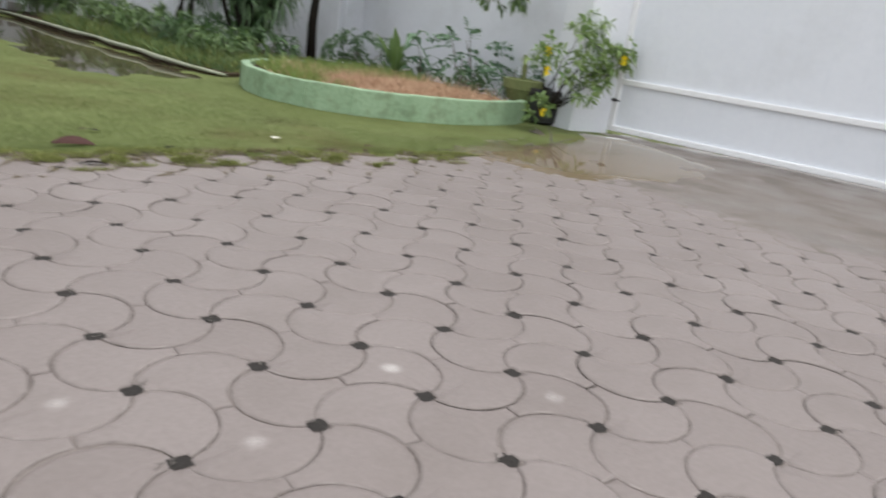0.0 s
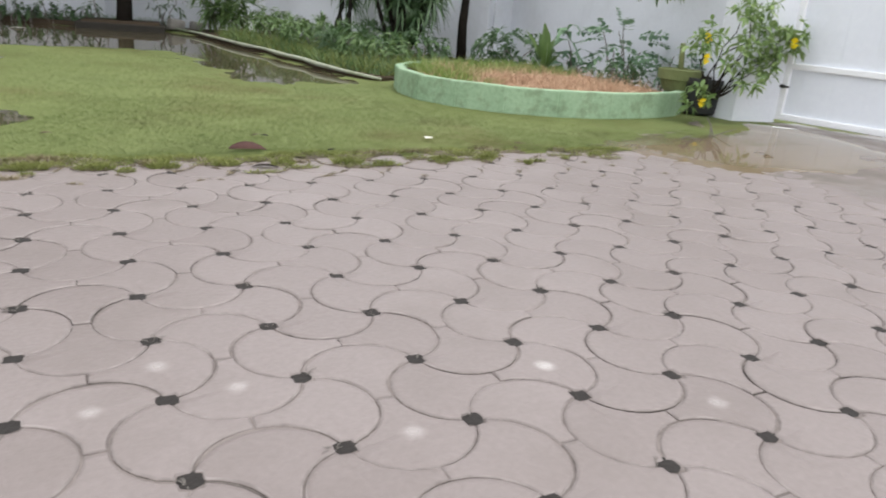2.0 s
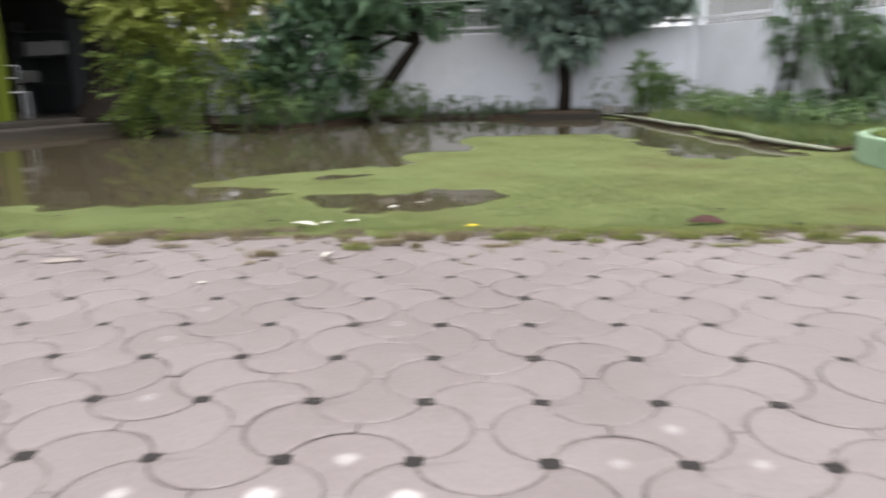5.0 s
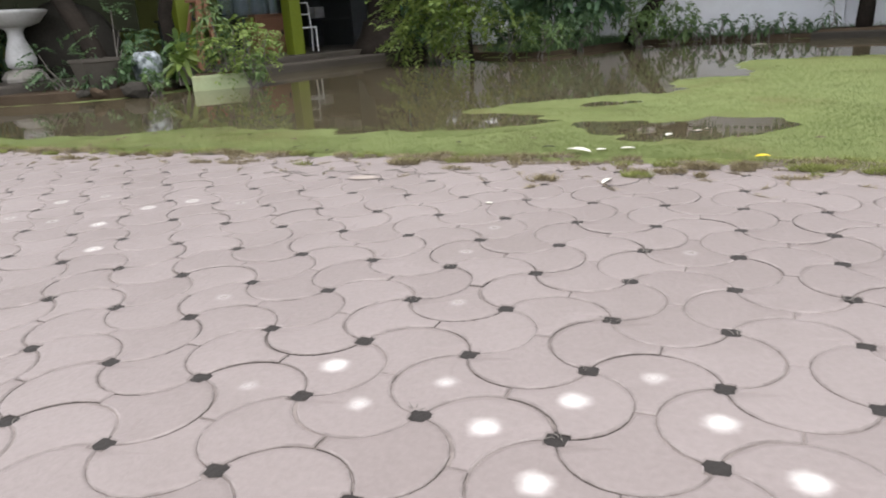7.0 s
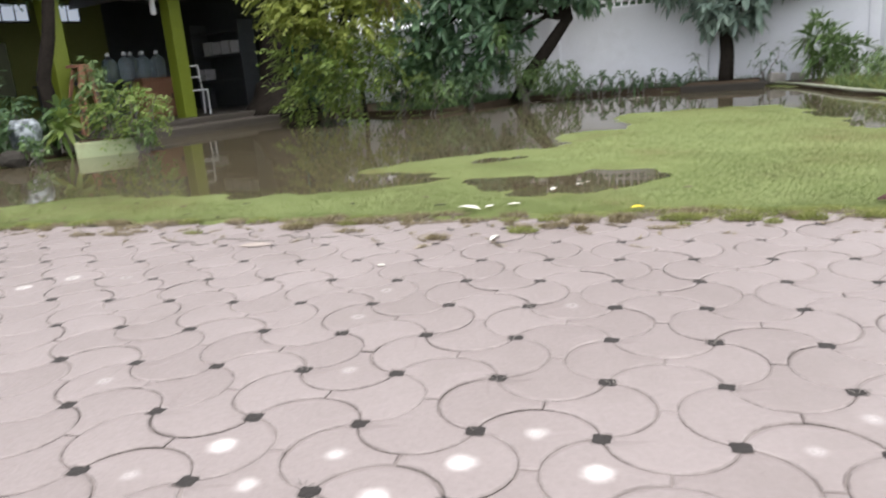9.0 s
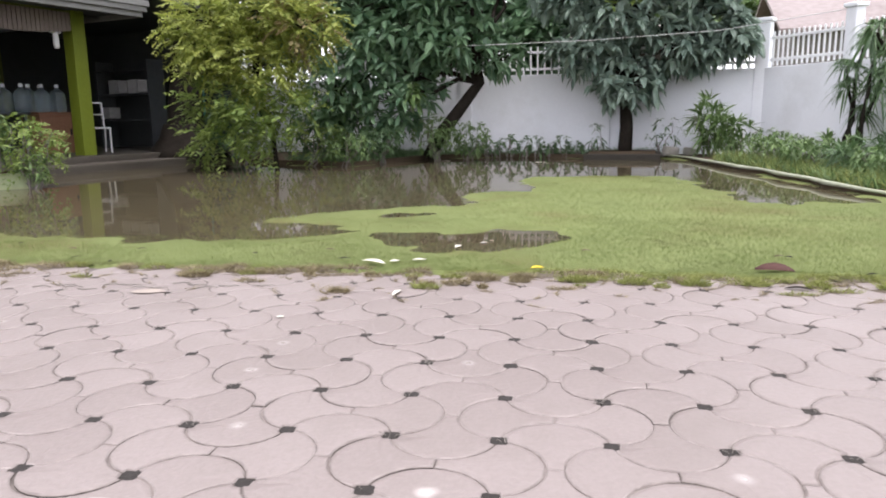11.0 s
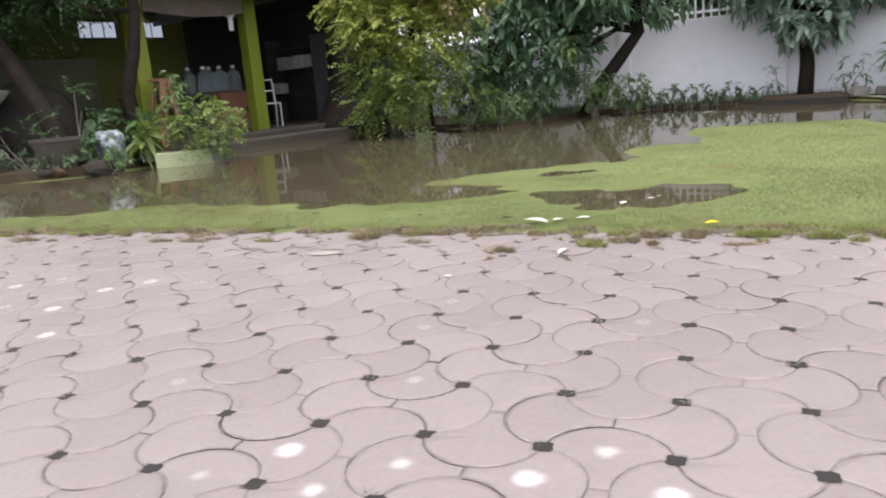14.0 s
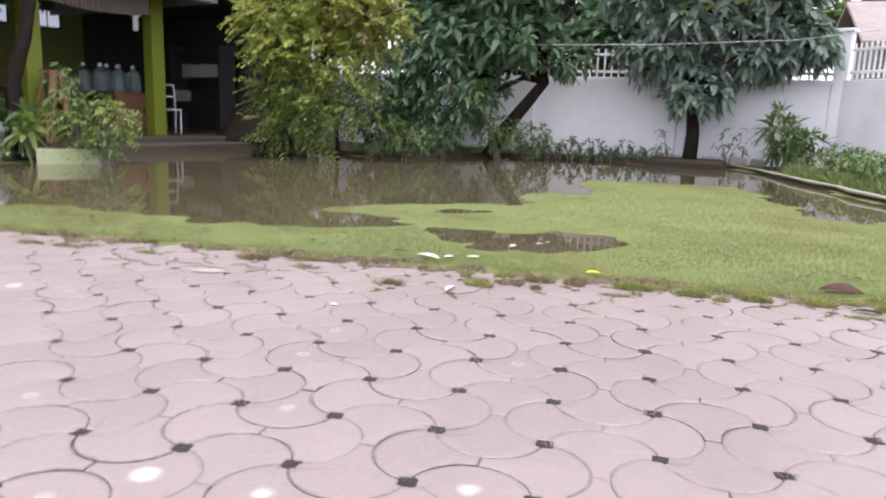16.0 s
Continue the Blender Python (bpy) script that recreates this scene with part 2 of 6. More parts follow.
def water_surface(name, colour, ripple, gloss=0.5):
    m = bpy.data.materials.new(name)
    m.use_nodes = True
    n, l = m.node_tree.nodes, m.node_tree.links
    b = n["Principled BSDF"]
    geo = n.new("ShaderNodeNewGeometry")
    silt = n.new("ShaderNodeTexNoise")
    silt.inputs["Scale"].default_value = 0.8
    silt.inputs["Detail"].default_value = 6
    l.new(geo.outputs["Position"], silt.inputs["Vector"])
    mix = n.new("ShaderNodeMix")
    mix.data_type = "RGBA"
    mix.inputs["A"].default_value = (*[c * 0.75 for c in colour], 1)
    mix.inputs["B"].default_value = (*[c * 1.25 for c in colour], 1)
    l.new(silt.outputs["Fac"], mix.inputs["Factor"])
    l.new(mix.outputs["Result"], b.inputs["Base Color"])
    b.inputs["Roughness"].default_value = 0.03
    b.inputs["IOR"].default_value = 1.33
    b.inputs["Specular IOR Level"].default_value = gloss
    wave = n.new("ShaderNodeTexNoise")
    wave.inputs["Scale"].default_value = 6.0
    l.new(geo.outputs["Position"], wave.inputs["Vector"])
    relief = n.new("ShaderNodeBump")
    relief.inputs["Strength"].default_value = ripple
    relief.inputs["Distance"].default_value = 0.01
    l.new(wave.outputs["Fac"], relief.inputs["Height"])
    l.new(relief.outputs["Normal"], b.inputs["Normal"])
    return m


WATER = water_surface("murky_pond_water", (0.072, 0.060, 0.036), 0.045)
SILT_WATER = water_surface("silty_puddle_water", (0.165, 0.125, 0.082), 0.02, 0.22)


def lawn_surface():
    """Turf above the water line, mud below it."""
    m = surface("lawn_turf", (0.098, 0.126, 0.046), (0.172, 0.196, 0.076), rough=0.9, grain=25, patch=0.9, bump=0.2, stain=(0.10, 0.088, 0.034), stain_scale=0.8, stain_amount=0.8, spec=0.1)
    n, l = m.node_tree.nodes, m.node_tree.links
    b = n["Principled BSDF"]
    split = n.new("ShaderNodeSeparateXYZ")
    l.new(n.new("ShaderNodeNewGeometry").outputs["Position"], split.inputs[0])
    mud = n.new("ShaderNodeMapRange")
    mud.inputs["From Min"].default_value = -0.045
    mud.inputs["From Max"].default_value = -0.029
    mud.inputs["To Min"].default_value = 1.0
    mud.inputs["To Max"].default_value = 0.0
    l.new(split.outputs["Z"], mud.inputs["Value"])
    over = n.new("ShaderNodeMix")
    over.data_type = "RGBA"
    over.inputs["B"].default_value = (0.12, 0.105, 0.055, 1)
    l.new(b.inputs["Base Color"].links[0].from_socket, over.inputs["A"])
    l.new(mud.outputs["Result"], over.inputs["Factor"])
    l.new(over.outputs["Result"], b.inputs["Base Color"])
    return m


LAWN = lawn_surface()


# ---- building helpers ----
class Geo:
    """Collects vertices and faces for one mesh."""

    def __init__(self):
        self.v, self.f, self.n = [], [], 0

    def add(self, verts, faces):
        verts = np.asarray(verts, float).reshape(-1, 3)
        self.v.append(verts)
        self.f.extend([tuple(i + self.n for i in face) for face in faces])
        self.n += len(verts)

    def mesh(self, name):
        me = bpy.data.meshes.new(name)
        me.from_pydata(np.concatenate(self.v).tolist() if self.v else [], [], self.f)
        return me


def upright_shading(ob):
    """Lets thin blades take the light of the turf that they stand on."""
    ob.data.normals_split_custom_set_from_vertices([(0.0, 0.0, 1.0)] * len(ob.data.vertices))
    return ob


def part(name, shape, material, parent=None, label="", smooth=False):
    """Links a Geo, a bmesh or a mesh as one mesh object under a thing or a part."""
    if isinstance(shape, Geo):
        me = shape.mesh(name)
    elif isinstance(shape, bpy.types.Mesh):
        me = shape
    else:
        me = bpy.data.meshes.new(name)
        bmesh.ops.recalc_face_normals(shape, faces=shape.faces)
        shape.to_mesh(me)
        shape.free()
    if not me.materials:
        me.materials.append(material)
    if smooth:
        me.shade_smooth()
    ob = new(name, me)
    if parent is not None:
        ob.parent = parent
    if label:
        ob["label"] = label
    return ob


def thing(name, label, category, group="", kind="", at=None):
    ob = new(name)
    ob.empty_display_size = 0.1
    if at is not None:
        ob.matrix_basis = at
    return tagged(ob, label, category, group, kind)


def box(size, at=(0, 0, 0), turn=(0, 0, 0), bevel=0.01, bm=None):
    """A bevelled block, centred on at."""
    bm = bm or bmesh.new()
    made = bmesh.ops.create_cube(bm, size=1.0, matrix=pose(*at, *turn) @ Matrix.Diagonal((*size, 1)))
    if bevel:
        edges = list({e for v in made["verts"] for e in v.link_edges})
        bmesh.ops.bevel(bm, geom=edges, offset=bevel, segments=2, affect="EDGES", profile=0.6)
    return bm


def tube(geo, points, radii, sides=8, cap=True):
    """A tapered tube along points."""
    pts = [Vector(p) for p in points]
    rings = []
    for i, p in enumerate(pts):
        d = (pts[min(i + 1, len(pts) - 1)] - pts[max(i - 1, 0)]).normalized()
        a = d.cross(Vector((0.3, 0.9, 0.1))).normalized()
        c = d.cross(a)
        rings.append([p + float(radii[i]) * (math.cos(k * math.tau / sides) * a + math.sin(k * math.tau / sides) * c) for k in range(sides)])
    verts = [v for r in rings for v in r]
    faces = [(i * sides + k, i * sides + (k + 1) % sides, (i + 1) * sides + (k + 1) % sides, (i + 1) * sides + k) for i in range(len(pts) - 1) for k in range(sides)]
    if cap:
        faces += [tuple(range(sides))[::-1], tuple(range((len(pts) - 1) * sides, len(pts) * sides))]
    geo.add([tuple(v) for v in verts], faces)


def bend(a, b, rng, steps=5, wander=0.08, sag=0.0):
    """Points on a slightly crooked line from a to b."""
    a, b = np.array(a, float), np.array(b, float)
    span = np.linalg.norm(b - a)
    out = []
    for i in range(steps + 1):
        k = i / steps
        j = rng.normal(0, wander * span * 0.5, 3) * (0 < i < steps)
        out.append(tuple(a + (b - a) * k + j + np.array((0, 0, sag * math.sin(math.pi * k)))))
    return out


def lathe(profile, sides=24, at=(0, 0, 0), squash=(1, 1)):
    """A turned solid from (radius, height) pairs."""
    g = Geo()
    verts, faces = [], []
    for r, z in profile:
        verts += [(at[0] + squash[0] * r * math.cos(k * math.tau / sides), at[1] + squash[1] * r * math.sin(k * math.tau / sides), at[2] + z) for k in range(sides)]
    for i in range(len(profile) - 1):
        faces += [(i * sides + k, i * sides + (k + 1) % sides, (i + 1) * sides + (k + 1) % sides, (i + 1) * sides + k) for k in range(sides)]
    faces += [tuple(range(sides))[::-1], tuple(range((len(profile) - 1) * sides, len(profile) * sides))]
    g.add(verts, faces)
    return g


def unit(a):
    return a / np.maximum(np.linalg.norm(a, axis=-1, keepdims=True), 1e-9)


def leaves(geo, base, way, length, width, rng, droop=0.3, fold=0.15, full=False):
    """Many leaves at once: each a folded, drooping blade from base along way."""
    base, way = np.asarray(base, float), unit(np.asarray(way, float))
    k = len(base)
    if not k:
        return
    length = np.broadcast_to(length, k) * rng.uniform(0.75, 1.2, k)
    width = np.broadcast_to(width, k) * rng.uniform(0.8, 1.2, k)
    up = np.array((0, 0, 1.0)) + rng.normal(0, 0.35, (k, 3))
    side = unit(np.cross(way, up))
    nor = np.cross(side, way)
    down = np.array((0, 0, -1.0))

    def along(f, s, lift):
        return base + way * (length * f)[:, None] + side * (width * s)[:, None] + nor * (width * lift)[:, None] + down * (length * droop * f * f)[:, None]

    if full:
        stack = [along(0, 0, 0), along(0.33, -0.45, fold), along(0.36, 0, 0), along(0.33, 0.45, fold), along(0.7, -0.34, fold), along(0.72, 0, 0), along(0.7, 0.34, fold), along(1, 0, 0)]
        pattern = [(0, 2, 1), (0, 3, 2), (1, 2, 5, 4), (2, 3, 6, 5), (4, 5, 7), (5, 6, 7)]
    else:
        stack = [along(0, 0, 0), along(0.5, -0.5, fold), along(0.5, 0, 0), along(0.5, 0.5, fold), along(1, 0, 0)]
        pattern = [(0, 2, 1), (0, 3, 2), (1, 2, 4), (2, 3, 4)]
    m = len(stack)
    verts = np.stack(stack, 1).reshape(-1, 3)
    faces = [tuple(i * m + j for j in face) for i in range(k) for face in pattern]
    geo.add(verts, faces)


def in_clump(rng, centre, radii, count, shell=0.45):
    """Points inside an ellipsoid, thicker towards its skin, and the way outwards at each."""
    d = unit(rng.normal(0, 1, (count, 3)))
    r = rng.uniform(shell, 1.0, (count, 1)) ** 0.6
    return np.array(centre) + d * r * np.array(radii), d


def rosettes(geo, points, out, rng, per=8, length=0.25, width=0.07, droop=0.5, spread=0.9, full=True):
    """A whorl of leaves at every twig end."""
    k = len(points)
    base = np.repeat(points, per, 0) + rng.normal(0, 0.06 * length, (k * per, 3))
    axis = unit(unit(out * (1, 1, 0.6)) + np.array((0, 0, 0.5)) + rng.normal(0, 0.3, (k, 3)))
    u = unit(np.cross(axis, rng.normal(0, 1, (k, 3))))
    v = np.cross(axis, u)
    a = (np.arange(per)[None, :] * 2.4 + rng.uniform(0, math.tau, (k, 1))).ravel()
    rep_axis, rep_u, rep_v = np.repeat(axis, per, 0), np.repeat(u, per, 0), np.repeat(v, per, 0)
    way = rep_axis * rng.uniform(0.0, 0.8, (k * per, 1)) + rep_u * np.cos(a)[:, None] + rep_v * np.sin(a)[:, None] + rng.normal(0, 0.25 * spread, (k * per, 3))
    leaves(geo, base, way, length, width, rng, droop, 0.15, full)


def fronds(geo, points, out, rng, pairs=8, length=0.35, leaflet=0.09, width=0.03, droop=0.5):
    """Compound leaves: leaflets in pairs along a drooping stalk."""
    k = len(points)
    way = unit(unit(out * (1, 1, 0.5)) + rng.normal(0, 0.5, (k, 3)))
    size = length * rng.uniform(0.7, 1.2, k)
    side = unit(np.cross(way, (0, 0, 1.0) + rng.normal(0, 0.3, (k, 3))))
    for i in range(1, pairs + 1):
        f = i / pairs
        at = points + way * (size * f)[:, None] - np.array((0, 0, 1.0)) * (size * droop * f * f)[:, None]
        for s in (-1, 1):
            leaves(geo, at, side * s + way * 0.55 + rng.normal(0, 0.12, (k, 3)), leaflet * (1.1 - 0.5 * abs(f - 0.4)), width, rng, 0.25, 0.1)


def straps(geo, points, out, rng, per=14, length=0.45, width=0.03, droop=0.9):
    """Tufts of long narrow arching leaves."""
    base = np.repeat(points, per, 0)
    way = np.repeat(out, per, 0) * 0.4 + rng.normal(0, 0.7, (len(base), 3)) + np.array((0, 0, 0.35))
    leaves(geo, base, way, length, width, rng, droop, 0.1, True)


def branches(geo, start, ends, rng, r0, r1=0.008, sag=0.0, steps=4):
    for e in ends:
        pts = bend(start, e, rng, steps, 0.1, sag)
        tube(geo, pts, list(np.linspace(r0, r1, len(pts))), 6, False)


# ---- ground, lawn and standing water ----
STEP = 0.25          # from gap to gap in the paving
EDGE = 1.45          # where the paving meets the lawn
WATER_Z = -0.03
POND = [(-30, 1.9), (-8.5, 2.0), (-5.65, 2.08), (-4.99, 2.12), (-4.47, 2.23), (-4.0, 2.45), (-3.3, 2.55), (-2.54, 2.45), (-1.77, 2.52), (-1.2, 2.62), (-0.95, 2.85), (-1.15, 3.05),
        (-1.7, 3.2), (-1.75, 3.4), (-1.2, 3.75), (-0.65, 4.16), (-0.41, 4.57), (-0.45, 5.2), (0.1, 5.5), (0.1, 6.3), (0.2, 7.15), (1.46, 7.4), (2.0, 6.8), (2.0, 5.88),
        (1.92, 4.85), (2.34, 4.45), (2.93, 4.66), (3.2, 5.2), (3.1, 6.04), (3.0, 6.9), (2.85, 8.1), (2.7, 10.2), (2.2, 10.95), (1.0, 10.9), (-0.2, 11.5), (-1.8, 11.2),
        (-2.3, 10.0), (-2.64, 8.9), (-4.0, 9.6), (-5.6, 10.8), (-6.4, 8.8), (-6.7, 7.0), (-6.3, 5.5), (-6.5, 4.6), (-7.2, 4.2), (-9.0, 3.6), (-12, 3.2), (-30, 3.0)]
PUDDLE = [(-0.6, 2.39), (-0.62, 2.7), (-0.3, 2.95), (0.03, 3.12), (0.40, 3.05), (0.52, 2.8), (0.40, 2.48), (0.1, 2.25), (-0.25, 2.18)]
POOL = [(-0.92, 3.45), (-0.5, 3.40), (-0.36, 3.6), (-0.5, 3.9), (-0.9, 3.8)]

DAMP = [(3.2, 3.2), (3.9, 2.45), (5.3, 2.6), (5.2, 2.2), (4.2, 1.95), (3.3, 1.95), (2.5, 2.5), (2.7, 3.4)]
APRON = [(3.5, 1.3), (4.2, 1.8), (5.0, 2.15), (5.5, 2.6), (6.3, 2.6), (7.4, -1.4), (3.5, -1.4)]


def inside_depth(points, poly):
    """Distance to a polygon's outline, positive inside it."""
    p = np.asarray(points, float)
    q = np.array(poly, float)
    best = np.full(len(p), 1e9)
    crossings = np.zeros(len(p), int)
    for a, b in zip(q, np.roll(q, -1, 0)):
        d = b - a
        k = np.clip(((p - a) @ d) / (d @ d), 0, 1)
        best = np.minimum(best, np.linalg.norm(p - a - k[:, None] * d, axis=1))
        hit = (a[1] > p[:, 1]) != (b[1] > p[:, 1])
        with np.errstate(divide="ignore", invalid="ignore"):
            x = a[0] + (p[:, 1] - a[1]) * d[0] / d[1]
        crossings += hit & (p[:, 0] < x)
    return np.where(crossings % 2 == 1, best, -best)


def wobble(x, y):
    """A smooth uneven field of about unit size."""
    return (np.sin(2.1 * x + 1.3 * np.sin(1.7 * y)) + np.sin(3.3 * y + 1.1 * np.sin(2.6 * x + 1)) + 0.7 * np.sin(7.1 * x + 2.3 * y) + 0.7 * np.sin(5.3 * y - 6.1 * x + 2)
            + 0.4 * np.sin(15 * x + 9 * y) + 0.4 * np.sin(19 * y - 11 * x)) / 3.0


def lawn_height(x, y):
    pts = np.stack([x, y], 1)
    deep = inside_depth(pts, POND)
    for poly in (PUDDLE, POOL):
        deep = np.maximum(deep, inside_depth(pts, poly))
    deep = deep + 0.19 * wobble(x, y) + 0.07 * wobble(3.1 * x + 1, 3.7 * y)
    z = WATER_Z - np.clip(deep, -0.45, 0.6) * np.where(deep > 0, 0.10, 0.05)
    damp = np.clip(inside_depth(pts, DAMP) + 0.1 * wobble(y, x) + 0.1, 0, 0.35) / 0.35
    z = np.where(deep > 0, z, z * (1 - 0.85 * damp) + (WATER_Z + 0.003) * 0.85 * damp)
    flat = np.clip(inside_depth(pts, APRON) / 0.2 + 0.8, 0, 1)
    z = z * (1 - flat) - 0.001 * flat
    creep = EDGE + 0.02 + 0.07 * wobble(2.2 * x, 3 * y) + 0.04 * np.sin(9.7 * x) * np.sin(4.1 * x + 1)
    near = np.exp(-((y - creep) / 0.12) ** 2) * (x < 3.55)
    z = z + 0.015 * near
    z = np.where(y < np.where(x < 3.55, creep, EDGE + 0.02), np.minimum(z, -0.05), z)
    return np.where((np.abs(x) > 20) | (y > 20) | (y < -2), -0.06, z)


xs = np.concatenate([[-1500, -400, -120, -40], np.arange(-13, 7.6, 0.07), [9, 14, 40, 120, 400, 1500]])
ys = np.concatenate([[-1500, -400, -100, -30, -8, 0, 1.0], np.arange(1.3, 1.75, 0.03), np.arange(1.78, 12.2, 0.07), [13, 16, 25, 60, 200, 600, 1500]])
gx, gy = np.meshgrid(xs, ys)
gz = lawn_height(gx.ravel(), gy.ravel())
lawn_geo = Geo()
nx, ny = len(xs), len(ys)
lawn_geo.add(np.stack([gx.ravel(), gy.ravel(), gz], 1), [(j * nx + i, j * nx + i + 1, (j + 1) * nx + i + 1, (j + 1) * nx + i) for j in range(ny - 1) for i in range(nx - 1)])
tagged(part("ground", lawn_geo, LAWN, smooth=True), "flooded green lawn with patchy turf and mud", "lawn", kind="structure")

water_geo = Geo()
water_geo.add([(-32, 1.5, WATER_Z), (3.6, 1.5, WATER_Z), (3.6, 12.0, WATER_Z), (-32, 12.0, WATER_Z)], [(0, 1, 2, 3)])
tagged(part("water", water_geo, WATER), "murky brown flood water standing on the lawn", "water", kind="structure")

# ---- grass blades ----
rng = np.random.default_rng(3)


def turf(x, y, tall, wide, keep=0.0):
    z = lawn_height(x, y)
    worn = 0.85 + 0.45 * wobble(1.3 * x + 2, 1.6 * y) - 0.45 * np.exp(-((x - 4.0) / 1.2) ** 2 - ((y - 2.35) / 0.35) ** 2)
    ok = (z > WATER_Z + 0.006 + keep - 0.026 * rng.random(len(x)) ** 1.6) & (rng.random(len(x)) < worn)
    x, y, z = x[ok], y[ok], z[ok]
    k = len(x)
    a = rng.uniform(-1.4, 1.4, k)
    h = tall * rng.uniform(0.5, 1.3, k) + np.clip(WATER_Z - z, 0, 0.02)
    lean = rng.normal(0, 0.6, (k, 2)) * h[:, None]
    w = wide * rng.uniform(0.6, 1.3, k)
    p = np.stack([x, y, z - 0.004], 1)
    s = np.stack([np.cos(a) * w, np.sin(a) * w, np.zeros(k)], 1)
    tip = p + np.stack([lean[:, 0], lean[:, 1], h], 1)
    verts = np.stack([p - s, p + s, tip], 1).reshape(-1, 3)
    return verts, [(3 * i, 3 * i + 1, 3 * i + 2) for i in range(k)]


blades = Geo()
for count, x0, x1, y0, y1, tall, wide, crowd in ((290000, -5.5, 5.3, EDGE - 0.1, 3.4, 0.014, 0.0012, 1.7), (200000, -3.8, 4.9, 1.5, 8.5, 0.014, 0.0022, 1.2), (30000, -13, -5, 1.4, 2.3, 0.02, 0.0035, 1.3)):
    blades.add(*turf(rng.uniform(x0, x1, count), y0 + (y1 - y0) * rng.random(count) ** crowd, tall, wide, 0.0005))
tagged(upright_shading(part("lawn_grass", blades, GRASS)), "short green grass of the lawn beside the paving", "grass", kind="stuff")

# clumps of turf, soil and dead grass creeping over the first rows of pavers
STRAW = surface("straw_grass", (0.12, 0.145, 0.04), (0.31, 0.33, 0.12), rough=0.8, grain=12, patch=3, bump=0, island=0.6, through_light=0.35, spec=0.1)
CLOD = surface("crumbled_soil", (0.045, 0.036, 0.026), (0.165, 0.135, 0.098), rough=0.95, grain=60, patch=5, bump=0.8)
tufts, clods, dead = Geo(), Geo(), Geo()


def clump(cx, cy, rx, ry, high, count, tall):
    """A low ragged mound of soil with short grass standing on it."""
    n = 14
    lump = rng.uniform(0.65, 1.25, n)
    outer = [(cx + rx * lump[k] * math.cos(k * math.tau / n), cy + ry * lump[k] * math.sin(k * math.tau / n), -0.002) for k in range(n)]
    inner = [(cx + 0.55 * (x - cx), cy + 0.55 * (y - cy), high * 0.8) for x, y, _ in outer]
    clods.add(outer + inner + [(cx, cy, high)], [(k, (k + 1) % n, n + (k + 1) % n, n + k) for k in range(n)] + [(n + k, n + (k + 1) % n, 2 * n) for k in range(n)])
    r, a = np.sqrt(rng.random(count)) * 0.95, rng.uniform(0, math.tau, count)
    px, py = cx + rx * r * np.cos(a), cy + ry * r * np.sin(a)
    pz = high * np.clip(1.1 - r, 0, 0.9)
    w = rng.uniform(-1.4, 1.4, count)
    s = np.stack([np.cos(w), np.sin(w), np.zeros(count)], 1) * 0.0017
    p = np.stack([px, py, pz], 1)
    h = tall * rng.uniform(0.3, 1.2, count)
    tip = p + np.stack([rng.normal(0, 0.6, count) * h + 0.4 * (px - cx), rng.normal(0, 0.6, count) * h + 0.4 * (py - cy), h], 1)
    withered = rng.random() < (0.65 if cx < 0.3 else 0.12)
    (dead if withered else tufts).add(np.stack([p - s, p + s, tip], 1).reshape(-1, 3), [(3 * j, 3 * j + 1, 3 * j + 2) for j in range(count)])


# a broken fringe along the turf, then scattered clumps in the joints of the first rows
x = -9.0
while x < 3.5:
    clump(x, EDGE + rng.normal(0.02, 0.03), rng.uniform(0.06, 0.16), rng.uniform(0.025, 0.055), rng.uniform(0.008, 0.018), int(rng.integers(150, 420)), 0.022)
    x += rng.uniform(0.05, 0.16) if rng.random() < 0.75 else rng.uniform(0.16, 0.34)
for i in range(150):
    near = rng.random() < 0.75
    gx0 = STEP * rng.integers(-34, 14) + rng.normal(0, 0.05)
    gy0 = STEP * 0.993 * (5.5 if near else 5.0) + rng.normal(0, 0.03)
    clump(gx0, gy0, rng.uniform(0.02, 0.085), rng.uniform(0.012, 0.03), rng.uniform(0.005, 0.013), int(rng.integers(30, 240)), 0.024 if near else 0.018)
seams = []
for i in range(-34, 14):
    for j in (4, 5, 6):
        # points and directions on the round joints between two gaps, across and along the rows
        for across in (True, False):
            sign = (1 if (i + j) % 2 == 0 else -1) if across else (1 if (i + j) % 2 else -1)
            for f in rng.uniform(0.08, 0.92, 3):
                off, slope = sign * 0.425 * STEP * 4 * f * (1 - f), sign * 0.425 * 4 * (1 - 2 * f)
                at = ((i + f) * STEP, (j * STEP + off) * 0.993) if across else (i * STEP + off, (j + f) * STEP * 0.993)
                if at[1] < EDGE + 0.05 and rng.random() < (0.75 if at[1] > 1.2 else 0.22):
                    seams.append((*at, math.atan2(slope, 1) if across else math.atan2(1, slope)))
